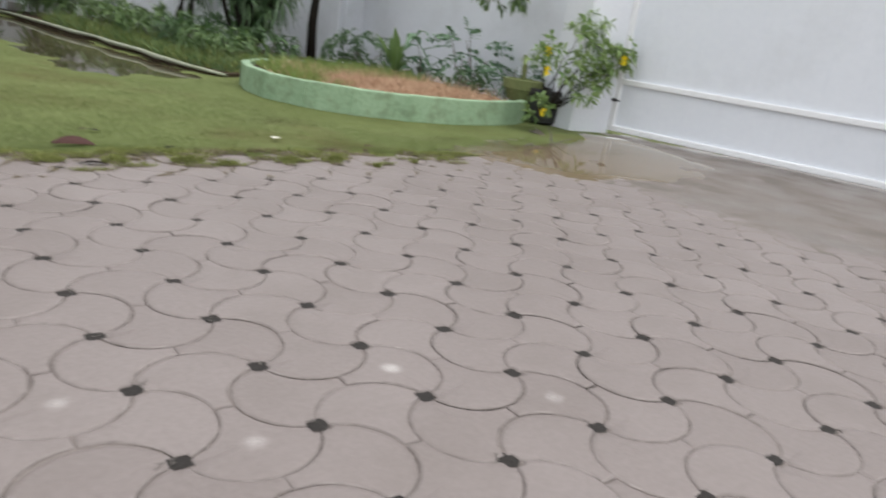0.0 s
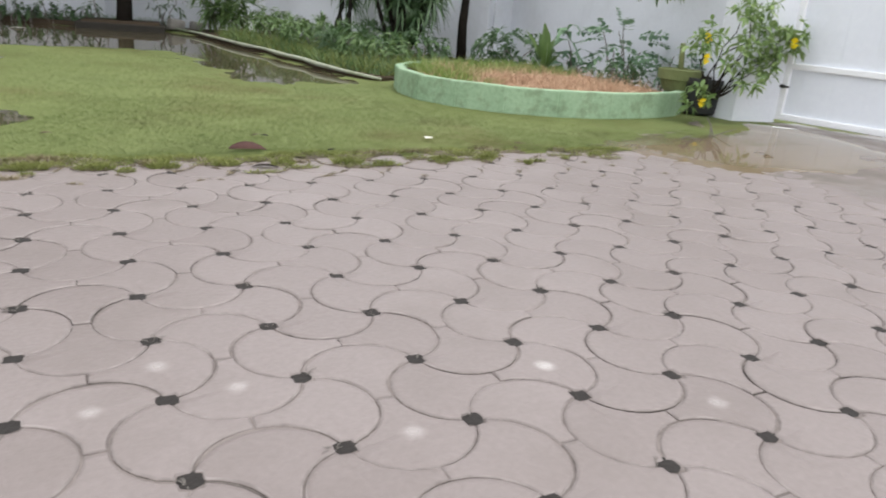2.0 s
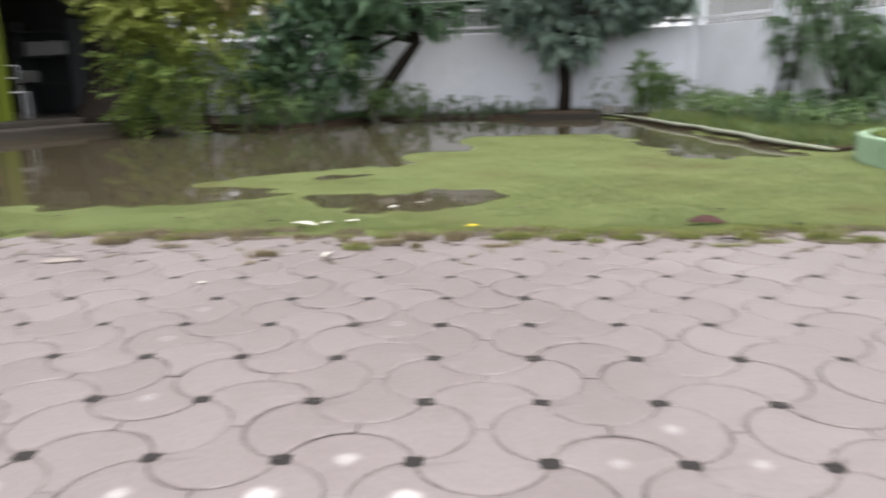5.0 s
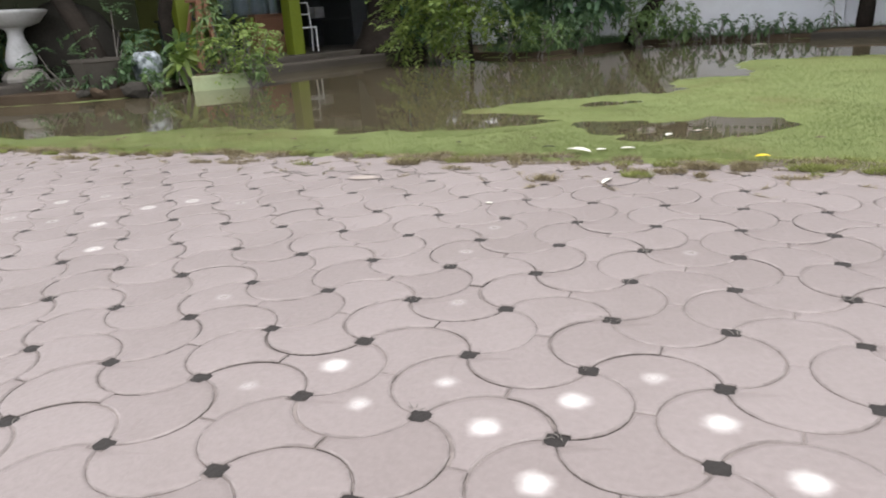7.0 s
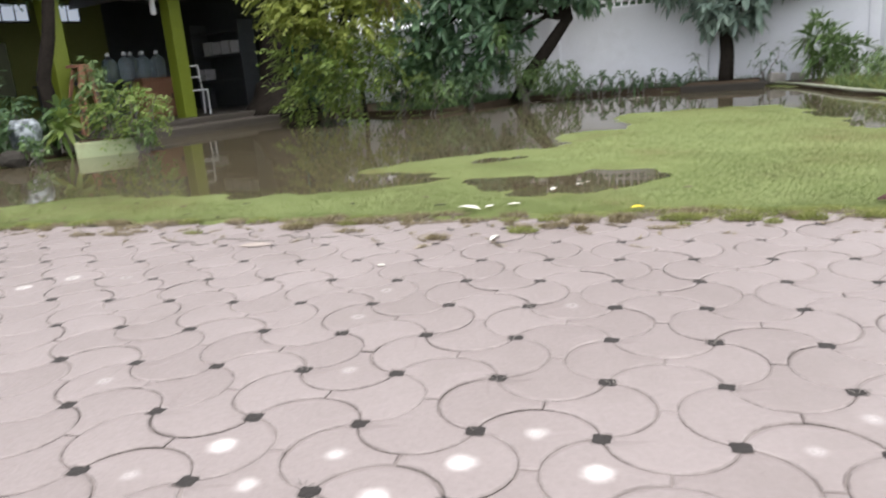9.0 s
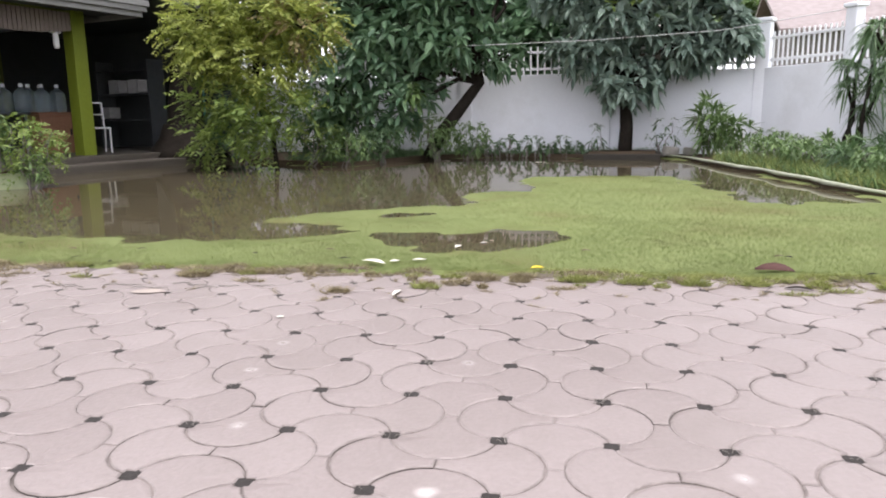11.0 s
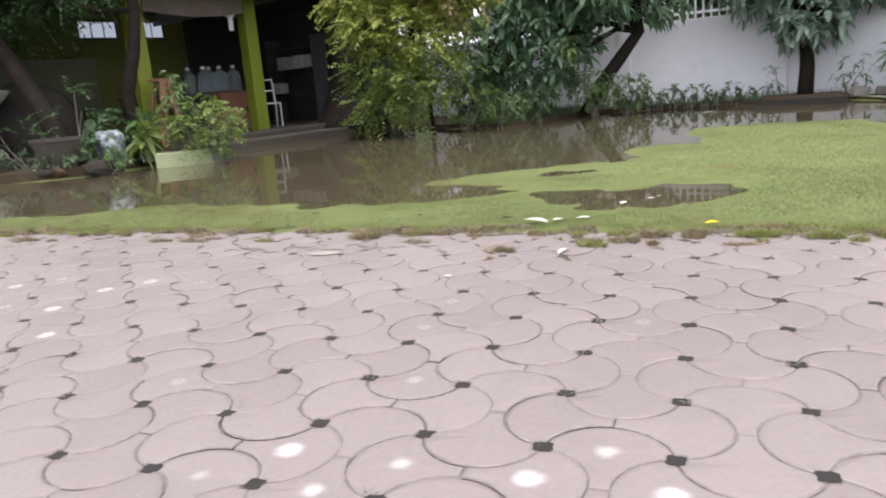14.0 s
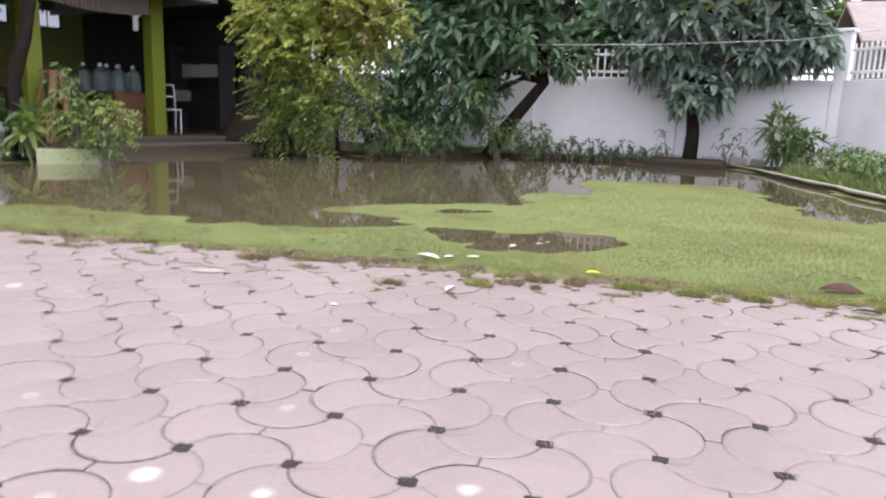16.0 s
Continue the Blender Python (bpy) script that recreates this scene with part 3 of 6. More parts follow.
for cx, cy, turn in seams:
    half, wid, n = rng.uniform(0.012, 0.05), rng.uniform(0.004, 0.010), 10
    ca, sa = math.cos(turn), math.sin(turn)
    loop = [(half * math.cos(k * math.tau / n) * rng.uniform(0.7, 1.2), wid * math.sin(k * math.tau / n) * rng.uniform(0.6, 1.3)) for k in range(n)]
    clods.add([(cx + u * ca - v * sa, cy + u * sa + v * ca, -0.001) for u, v in loop] + [(cx, cy, rng.uniform(0.004, 0.011))], [(k, (k + 1) % n, n) for k in range(n)])
    m = int(rng.integers(3, 24))
    u, v = rng.uniform(-half, half, m), rng.normal(0, wid, m)
    p = np.stack([cx + u * ca - v * sa, cy + u * sa + v * ca, np.full(m, 0.003)], 1)
    side = rng.normal(0, 0.0012, (m, 3)) * (1, 1, 0)
    tip = p + np.stack([rng.normal(0, 0.02, m), rng.normal(0, 0.012, m), rng.uniform(0.002, 0.014, m)], 1)
    dead.add(np.stack([p - side, p + side, tip], 1).reshape(-1, 3), [(3 * j, 3 * j + 1, 3 * j + 2) for j in range(m)])
# tufts that stand by themselves in the joints
for cx, cy, rx, tall in ((0.98, 1.31, 0.06, 0.030), (0.73, 1.32, 0.07, 0.026), (1.47, 1.31, 0.05, 0.026), (1.77, 1.31, 0.07, 0.032), (1.92, 1.25, 0.05, 0.026), (2.27, 1.31, 0.045, 0.026), (2.52, 1.32, 0.045, 0.036),
                         (1.23, 1.33, 0.06, 0.024), (0.48, 1.35, 0.08, 0.026), (-0.51, 1.06, 0.05, 0.022), (-0.16, 1.16, 0.06, 0.020), (0.07, 1.34, 0.07, 0.024), (0.24, 1.38, 0.05, 0.024), (0.51, 1.34, 0.06, 0.024), (-1.28, 1.3, 0.08, 0.022)):
    clump(cx, cy, rx, rx * 0.4, 0.013, int(rx * 6500), tall)
tagged(part("dead_grass", dead, surface("dead_grass_blades", (0.11, 0.092, 0.05), (0.29, 0.245, 0.15), rough=0.85, grain=12, patch=3, bump=0, island=0.6, spec=0.1)), "brown dead grass lying at the paving's edge", "grass", kind="stuff")
tagged(part("edge_grass", tufts, STRAW), "straggling tufts of grass over the paving's edge", "grass", kind="stuff")
tagged(part("soil_crumbs", clods, CLOD, smooth=True), "crumbled soil between the pavers at the lawn's edge", "soil", kind="stuff")

# ---- boundary wall ----
WALL_H = 1.46


def wall_run(name, a, b, height, thick=0.15, base=-0.1, label="white-painted concrete boundary wall, weathered"):
    a, b = Vector((*a, 0)), Vector((*b, 0))
    d = b - a
    mid = (a + b) / 2
    bm = box((d.length, thick, height - base), (mid.x, mid.y, (height + base) / 2), (0, 0, math.degrees(math.atan2(d.y, d.x))), 0.012)
    return tagged(part(name, bm, WALL), label, "wall", kind="structure")


def wall_post(at, height, size=0.2, turn=0.0):
    t = thing("wall_pillar", "white-painted concrete pillar of the boundary wall", "pillar", "pillars of the wall", at=pose(*at, 0, 0, 0, turn))
    part("shaft", box((size, size, height + 0.1), (0, 0, height / 2 - 0.05), bevel=0.015), WALL, t)
    part("cap", box((size + 0.06, size + 0.06, 0.06), (0, 0, height + 0.03), bevel=0.015), WALL, t)
    return t


def railing(a, b, z0, height=0.5, gap=0.13):
    """White bars between two rails on top of the wall."""
    a, b = Vector((*a, z0)), Vector((*b, z0))
    d = b - a
    turn = math.degrees(math.atan2(d.y, d.x))
    t = thing("railing", "white metal railing with upright bars on the wall", "railing", "railings on the wall", at=pose(*a, 0, 0, turn))
    for z in (0.1, height - 0.1):
        part("rail", box((d.length, 0.03, 0.045), (d.length / 2, 0, z), bevel=0.006), WHITE_METAL, t)
    bar = None
    count = int(d.length / gap)
    for i in range(count):
        if bar is None:
            bar = part("bar", box((0.032, 0.018, height), (0, 0, height / 2), bevel=0.004), WHITE_METAL, t)
            bar.location.x = gap / 2
        else:
            o = new("bar", bar.data)
            o.parent = t
            o.location.x = gap / 2 + gap * i


BACK_L, BACK_R = (-9.0, 13.40), (3.9, 11.35)
wall_run("wall_back", BACK_L, BACK_R, WALL_H)
wall_run("wall_side", (3.96, 11.25), (6.02, 7.42), WALL_H)
wall_run("wall_return", (6.13, 7.36), (6.46, 7.42), 2.3)
wall_run("wall_right", (6.54, 7.34), (6.12, 2.82), 2.4)
for x in (-6.2, -3.7, -1.2, 1.35):
    y = BACK_L[1] + (x - BACK_L[0]) * (BACK_R[1] - BACK_L[1]) / (BACK_R[0] - BACK_L[0]) - 0.03
    wall_post((x, y), WALL_H + 0.55, 0.22, -9)
wall_post((3.92, 11.3), WALL_H + 0.75, 0.22, -30)
wall_post((4.75, 9.82), WALL_H + 0.75, 0.18, -62)
wall_post((6.05, 7.36), 2.45, 0.16, -62)
wall_post((6.53, 7.42), 2.5, 0.16, 8)
for x0, x1 in ((-6.08, -3.82), (-3.58, -1.32), (-1.08, 1.23), (1.47, 3.8)):
    f = lambda x: BACK_L[1] + (x - BACK_L[0]) * (BACK_R[1] - BACK_L[1]) / (BACK_R[0] - BACK_L[0])
    railing((x0, f(x0)), (x1, f(x1)), WALL_H)
railing((4.0, 11.18), (4.70, 9.90), WALL_H + 0.02, 0.55, 0.1)
railing((4.80, 9.73), (5.98, 7.50), WALL_H + 0.02, 0.55, 0.1)

# ---- gate ----
GATE_A, GATE_B = Vector((6.12, 2.46, 0)), Vector((7.14, -1.35, 0))
gate_turn = math.degrees(math.atan2(GATE_B.y - GATE_A.y, GATE_B.x - GATE_A.x))
gate_len = (GATE_B - GATE_A).length
gate = thing("gate", "white-painted sheet metal driveway gate, closed", "gate", at=pose(GATE_A.x, GATE_A.y, 0.008, 0, 0, gate_turn))
part("bottom_rail", box((gate_len, 0.06, 0.055), (gate_len / 2, 0.0, 0.045), bevel=0.012), GATE, gate, "white rail, muddy at the foot")
part("middle_rail", box((gate_len, 0.06, 0.05), (gate_len / 2, 0.0, 0.47), bevel=0.008), GATE, gate)
part("top_rail", box((gate_len, 0.06, 0.06), (gate_len / 2, 0.0, 2.25), bevel=0.008), GATE, gate)
for x in (0.03, gate_len - 0.03):
    part("stile", box((0.06, 0.065, 2.2), (x, 0, 1.15), bevel=0.008), GATE, gate)


def ribbed(width, height, pitch, deep):
    """Sheet metal with shallow upright ribs."""
    g = Geo()
    n = int(width / pitch)
    row = []
    for i in range(n + 1):
        x = width * i / n
        row += [(x, 0), (x + 0.4 * pitch, 0), (x + 0.45 * pitch, deep), (x + 0.55 * pitch, deep)]
    row = [(min(x, width), y) for x, y in row]
    verts = [(x, y, z) for z in (0, height) for x, y in row] + [(x, y + 0.004, z) for z in (0, height) for x, y in row]
    m = len(row)
    g.add(verts, [(i, i + 1, m + i + 1, m + i) for i in range(m - 1)] + [(2 * m + i, 3 * m + i, 3 * m + i + 1, 2 * m + i + 1) for i in range(m - 1)])
    return g


lower = part("lower_sheet", ribbed(gate_len - 0.12, 0.40, 0.24, -0.0025), GATE_SHEET, gate)
lower.location = (0.06, 0.0, 0.055)
upper = part("upper_sheet", ribbed(gate_len - 0.12, 1.74, 0.24, -0.0025), GATE_SHEET, gate)
upper.location = (0.06, 0.0, 0.49)
part("hinge", box((0.05, 0.05, 0.12), (-0.03, -0.03, 0.38), bevel=0.01), BLACK, gate, "dark rusty hinge")
latch = part("latch", box((0.10, 0.02, 0.03), (0.0, -0.05, 0.30), bevel=0.006), BLACK, gate, "dark iron latch")
part("bolt", box((0.14, 0.014, 0.014), (0.02, -0.065, 0.30), bevel=0.004), BLACK, latch)
gp = thing("gate_pillar", "white-painted concrete gate pillar with dirty foot", "pillar", at=pose(5.88, 2.63, 0, 0, 0, -8))
part("shaft", box((0.46, 0.34, 2.7), (0, 0, 1.3), bevel=0.015), WALL, gp)
part("cap", box((0.54, 0.42, 0.08), (0, 0, 2.69), bevel=0.015), WALL, gp)

# ---- garden shed ----
U = Vector((0.327, 0.945, 0))
N = Vector((-0.945, 0.327, 0))
P2 = Vector((-7.69, 6.71, 0))
shed_m = Matrix((( U.x, N.x, 0, P2.x), (U.y, N.y, 0, P2.y), (0, 0, 1, 0), (0, 0, 0, 1)))
FLOOR = 0.18
shed = thing("shed", "open garden shed with lime green posts and a grey hipped roof", "shed", at=shed_m)
part("floor_slab", box((8.6, 5.0, 0.5), (0.9, 2.1, FLOOR - 0.25), bevel=0.03), MUDDY, shed, "wet muddy concrete slab")
part("step", box((5.0, 0.5, 0.2), (2.2, -0.62, FLOOR - 0.19), bevel=0.025), MUDDY, shed)
for x in (-2.9, 0.3, 2.32):
    part("post", box((0.23, 0.23, 2.5), (x, 0.12, FLOOR + 1.22), bevel=0.012), POST_GREEN, shed, "lime green square post")
part("beam", box((5.6, 0.22, 0.28), (-0.4, 0.15, 2.46), bevel=0.01), DARK_GREEN, shed)
part("back_wall", box((7.0, 0.15, 2.6), (0.1, 4.2, FLOOR + 1.2), bevel=0.01), DARK_GREEN, shed, "olive green rear wall")
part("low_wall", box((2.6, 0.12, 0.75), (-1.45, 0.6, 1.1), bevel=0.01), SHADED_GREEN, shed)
part("end_wall", box((0.15, 4.0, 2.6), (-3.3, 2.2, FLOOR + 1.2), bevel=0.01), DARK_GREEN, shed)
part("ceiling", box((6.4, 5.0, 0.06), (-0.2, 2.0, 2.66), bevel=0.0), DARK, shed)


def valance(width, height, pitch):
    """One corrugated, slightly sagging strip."""
    n = int(width / pitch) * 2
    top = [(i * pitch / 2, -0.03 * (i % 2), 0) for i in range(n + 1)]
    low = [(x, y, -height - 0.07 * math.sin(math.pi * x / width)) for x, y, _ in top]
    g = Geo()
    g.add(top + low, [(i, i + 1, n + 2 + i, n + 1 + i) for i in range(n)])
    return g


va = part("valance", valance(1.76, 0.27, 0.07), surface("striped_canvas", (0.15, 0.12, 0.105), (0.27, 0.23, 0.21), rough=0.8, grain=30, patch=4, bump=0.1), shed, "grey ribbed canvas valance")
va.location = (0.42, -0.02, 2.36)
# hipped roof over a stepped fascia
X0, X1, Y0, Y1, Z0 = -3.4, 2.95, -0.75, 4.6, 2.56
roof = Geo()
hip = [(X0, Y0, Z0), (X1, Y0, Z0), (X1, Y1, Z0), (X0, Y1, Z0), (-1.2, 1.7, 3.5), (1.35, 1.7, 3.5)]
roof.add(hip, [(0, 1, 5, 4), (1, 2, 5), (2, 3, 4, 5), (3, 0, 4), (3, 2, 1, 0)])
part("roof", roof, ROOF, shed, "dark weathered shingle roof")
for i, (dz, out, h) in enumerate(((0.0, 0.05, 0.09), (-0.085, 0.02, 0.08), (-0.16, -0.03, 0.09))):
    part("fascia", box((X1 - X0 + 2 * out, 0.05, h), ((X0 + X1) / 2, Y0 - out, Z0 - 0.03 + dz), bevel=0.008), FASCIA, shed, "grey-white stepped fascia board")
    part("fascia", box((0.05, Y1 - Y0 + 2 * out, h), (X1 + out, (Y0 + Y1) / 2, Z0 - 0.03 + dz), bevel=0.008), FASCIA, shed)
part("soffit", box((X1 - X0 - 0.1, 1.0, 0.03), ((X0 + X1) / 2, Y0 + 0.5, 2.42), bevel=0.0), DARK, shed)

# ---- paving ----
R = STEP / 2


def paver_outline():
    """The fish-scale paver: round on one side, hollow on the other, which ends in a short straight edge. Both ends are cut square and leave a gap."""
    joint, cut = 0.0004, 0.017
    bulge = 0.425 * STEP
    r = (R * R + bulge * bulge) / (2 * bulge)
    back = r - bulge
    ro, ri = r - joint, r + joint
    turn_in = math.acos((1.25 * cut + back) / ro)
    front = [(0.0, -(R - cut)), (cut, -(R - cut))]
    front += [(-back + ro * math.cos(a), ro * math.sin(a)) for a in np.linspace(-turn_in, turn_in, 11)]
    front += [(cut, R - cut), (0.0, R - cut)]
    # the neighbour's round side, centred beyond the far corner
    a0 = math.asin((back + cut) / ri) + 0.01
    hollow = [(-R + ri * math.cos(a), R + back - ri * math.sin(a)) for a in np.linspace(a0, math.pi / 2 - 0.004, 7)]
    worn = random.Random(4)
    return [(x + worn.uniform(-0.0006, 0.0006), y + worn.uniform(-0.0006, 0.0006)) for x, y in front + hollow + [(x, -y) for x, y in reversed(hollow)]]


def inset(o, d):
    """An outline drawn in by d on every side."""
    step_on = np.roll(o, -1, 0) - o
    left = unit(np.stack([-step_on[:, 1], step_on[:, 0]], 1))
    return o + d * unit(left + np.roll(left, 1, 0))


def paver_arrays():
    """Sheer side, dirt-filled chamfer, dusty rim and a faintly domed top."""
    o = np.array(paver_outline())
    k = len(o)
    c = np.array((-0.006, 0.0))
    rings = [(o, -0.03), (o, -0.0042), (inset(o, 0.0012), -0.0028), (inset(o, 0.0042), -0.0003), (c + (inset(o, 0.0042) - c) * 0.9, 0.0), (c + (o - c) * 0.45, 0.0012)]
    verts = np.concatenate([np.c_[p, np.full(k, z)] for p, z in rings] + [np.array([[*c, 0.0015]])])
    faces = []
    for i in range(5):
        faces += [(i * k + j, i * k + (j + 1) % k, (i + 1) * k + (j + 1) % k, (i + 1) * k + j) for j in range(k)]
    faces += [(5 * k + j, 5 * k + (j + 1) % k, 6 * k) for j in range(k)]
    return verts, faces


def with_local(me, local):
    """Stores each corner's place on its own paver."""
    layer = me.uv_layers.new(name="local")
    idx = np.empty(len(me.loops), np.int32)
    me.loops.foreach_get("vertex_index", idx)
    layer.data.foreach_set("uv", local[idx].astype(np.float32).ravel())


PV, PF = paver_arrays()


def gap_soil(i0, i1, j0, j1):
    """Dark earth in the four-cornered gaps, toned near black so they look deep, each patch uneven."""
    g = Geo()
    rnd = random.Random(8)
    for i in range(i0, i1):
        for j in range(j0, j1):
            x, y = i * STEP, j * STEP * 0.993
            if y > EDGE or y < -6.2 or (y < -1.2 and x < -6.6):
                continue
            ring = [(x + rnd.uniform(0.021, 0.026) * math.cos(k * math.pi / 4), y + rnd.uniform(0.021, 0.026) * math.sin(k * math.pi / 4), -0.0034) for k in range(8)]
            g.add(ring + [(x + rnd.gauss(0, 0.004), y + rnd.gauss(0, 0.004), rnd.uniform(-0.0036, -0.0022))], [(k, (k + 1) % 8, 8) for k in range(8)])
    return g




def paver_places(i0, i1, j0, j1):
    """Centre and turn of every paver: two to a square of gaps, round sides meeting in every other square."""
    for i in range(i0, i1):
        for j in range(j0, j1):
            yield (i * STEP, (j + 0.5) * STEP, 0 if (i + j) % 2 else 180)
            yield ((i + 0.5) * STEP, j * STEP, 90 if (i + j) % 2 == 0 else -90)


paving = tagged(part("paving_bed", box((22, 9.45, 0.1), (-3.0, EDGE - 4.725, -0.0542), bevel=0), JOINT_SILT), "driveway of grey-pink concrete pavers with dark gaps", "paving", kind="structure")
piece_mesh = bpy.data.meshes.new("paver")
piece_mesh.from_pydata(PV.tolist(), [], PF)
piece_mesh.materials.append(PAVER)
piece_mesh.materials.append(RIM)
piece_mesh.materials.append(SEAM)
piece_mesh.materials.append(JOINT)
K = len(paver_outline())
piece_mesh.polygons.foreach_set("material_index", [3] * K + [2] * K + [1] * K + [0] * (3 * K))
piece_mesh.polygons.foreach_set("use_smooth", [False] * (3 * K) + [True] * (3 * K))
with_local(piece_mesh, PV[:, :2])
# pavers with a damp hollow and painted sky glare, by twice their grid place
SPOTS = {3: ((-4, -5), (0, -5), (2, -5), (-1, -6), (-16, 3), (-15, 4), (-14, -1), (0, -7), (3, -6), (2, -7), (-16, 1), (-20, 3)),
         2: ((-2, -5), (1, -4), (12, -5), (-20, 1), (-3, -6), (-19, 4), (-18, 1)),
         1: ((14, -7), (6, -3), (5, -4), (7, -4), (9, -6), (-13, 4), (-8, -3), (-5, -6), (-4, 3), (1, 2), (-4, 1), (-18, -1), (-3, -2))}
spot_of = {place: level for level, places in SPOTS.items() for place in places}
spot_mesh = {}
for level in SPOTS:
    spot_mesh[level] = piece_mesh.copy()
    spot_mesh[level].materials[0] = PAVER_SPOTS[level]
rest_v, rest_f, rest_uv, made = [], [], [], 0
prng = random.Random(11)
for x, y, turn in paver_places(-54, 32, -26, 6):
    if y > EDGE + 0.12 or (y < -1.2 and x < -6.6) or y < -6.3:
        continue
    m = pose(x + prng.gauss(0, 0.0009), y + prng.gauss(0, 0.0009), prng.uniform(-0.0012, 0.0018), prng.uniform(-0.6, 0.6), prng.uniform(-0.6, 0.6), turn + prng.gauss(0, 0.4))
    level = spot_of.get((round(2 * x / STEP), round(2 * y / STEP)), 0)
    # the rows lie a little apart, the pavers of one row touch
    m = Matrix.Translation(m.translation) @ Matrix.Diagonal((1.0, 0.993, 1.0, 1.0)) @ Matrix.Translation(-m.translation) @ m
    # some joints have opened where the bed has settled
    if -3.2 < x < 1.0 and -0.9 < y < 0.9 and prng.random() < 0.5:
        m = m @ Matrix.Diagonal((0.985, 0.985, 1.0, 1.0))
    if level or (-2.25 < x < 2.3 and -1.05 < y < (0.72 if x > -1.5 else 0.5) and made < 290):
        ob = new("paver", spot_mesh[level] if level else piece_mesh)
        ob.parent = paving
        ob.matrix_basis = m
        made += 1
    else:
        a = np.array(m)
        rest_f.extend([tuple(i + len(rest_v) * len(PV) for i in face) for face in PF])
        rest_v.append(PV @ a[:3, :3].T + a[:3, 3])
        rest_uv.append(PV[:, :2])
rest = bpy.data.meshes.new("paver_field")
rest.from_pydata(np.concatenate(rest_v).tolist(), [], rest_f)
rest.materials.append(PAVER_REST)
rest.materials.append(RIM)
rest.materials.append(SEAM)
rest.materials.append(JOINT)
rest.polygons.foreach_set("material_index", ([3] * K + [2] * K + [1] * K + [0] * (3 * K)) * len(rest_v))
rest.polygons.foreach_set("use_smooth", ([False] * (3 * K) + [True] * (3 * K)) * len(rest_v))
with_local(rest, np.concatenate(rest_uv))
field = tagged(new("paver_field", rest), kind="stuff")
field.parent = paving
tagged(part("gap_soil", gap_soil(-54, 32, -26, 6), JOINT, paving), kind="stuff")


# ---- paved corner by the gate: silty puddle ----
def sheet(outline, z, rng, jitter=0.03, cuts=6, deep=0.0):
    """A flat irregular sheet with a ragged outline; deep gives it a thickness."""
    pts = []
    q = np.array(outline, float)
    for a, b in zip(q, np.roll(q, -1, 0)):
        for k in range(cuts):
            pts.append(a + (b - a) * k / cuts + rng.normal(0, jitter, 2))
    bm = bmesh.new()
    vs = [bm.verts.new((x, y, z)) for x, y in pts]
    f = bm.faces.new(vs)
    if f.normal.z < 0:
        f.normal_flip()
    if deep:
        ext = bmesh.ops.extrude_face_region(bm, geom=[f])
        bmesh.ops.translate(bm, verts=[v for v in ext["geom"] if isinstance(v, bmesh.types.BMVert)], vec=(0, 0, -deep))
        bmesh.ops.recalc_face_normals(bm, faces=bm.faces)
    bmesh.ops.triangulate(bm, faces=bm.faces)
    return bm


rng = np.random.default_rng(21)
def pool_sheet(outline, low, high, reach, rough, step=0.06):
    """A sheet whose rim dips under what it lies on; rough makes it uneven."""
    q = np.array(outline)
    x = np.arange(q[:, 0].min() - 0.1, q[:, 0].max() + 0.1, step)
    y = np.arange(q[:, 1].min() - 0.1, q[:, 1].max() + 0.1, step)
    sx, sy = np.meshgrid(x, y)
    p = np.stack([sx.ravel(), sy.ravel()], 1)
    deep = inside_depth(p, outline) + 0.10 * wobble(1.7 * p[:, 0], 1.7 * p[:, 1])
    z = low + (high - low) * np.clip(deep / reach, 0, 1) + rough * wobble(2.3 * p[:, 1] + 1, 2.3 * p[:, 0])
    a, b = len(x), len(y)
    use = deep > -0.05
    g = Geo()
    g.add(np.c_[p, z], [(k * a + m, k * a + m + 1, (k + 1) * a + m + 1, (k + 1) * a + m) for k in range(b - 1) for m in range(a - 1) if use[k * a + m] and use[(k + 1) * a + m + 1]])
    return g


tagged(part("puddle", pool_sheet([(3.4, 1.62), (3.45, 1.15), (3.8, 0.8), (4.4, 0.5), (5.1, 0.55), (5.7, 0.9), (6.0, 1.5), (6.1, 2.2), (5.7, 2.35), (5.2, 2.15), (4.6, 1.95), (4.0, 1.8)], -0.004, 0.0064, 0.25, 0.0), SILT_WATER, smooth=True),
       "shallow silty puddle over the pavers by the gate", "puddle", kind="structure")
MUD = surface("wet_silt", (0.115, 0.094, 0.080), (0.20, 0.168, 0.148), rough=0.62, rough_low=0.3, grain=45, patch=2.2, bump=0.35, stain=(0.06, 0.05, 0.04), stain_scale=2.2, stain_amount=0.6)
tagged(part("silt", pool_sheet([(3.45, 0.9), (3.55, 0.2), (3.5, -0.4), (3.9, -1.1), (4.4, -2.4), (8.2, -2.4), (7.4, 0.7), (6.7, 2.6), (5.9, 2.9), (5.4, 2.5), (4.9, 2.2), (4.3, 1.95), (3.6, 1.7), (3.4, 1.4)], -0.009, 0.0042, 0.75, 0.0026), MUD, smooth=True),
       "grey-brown wet silt along the gate", "mud", kind="structure")

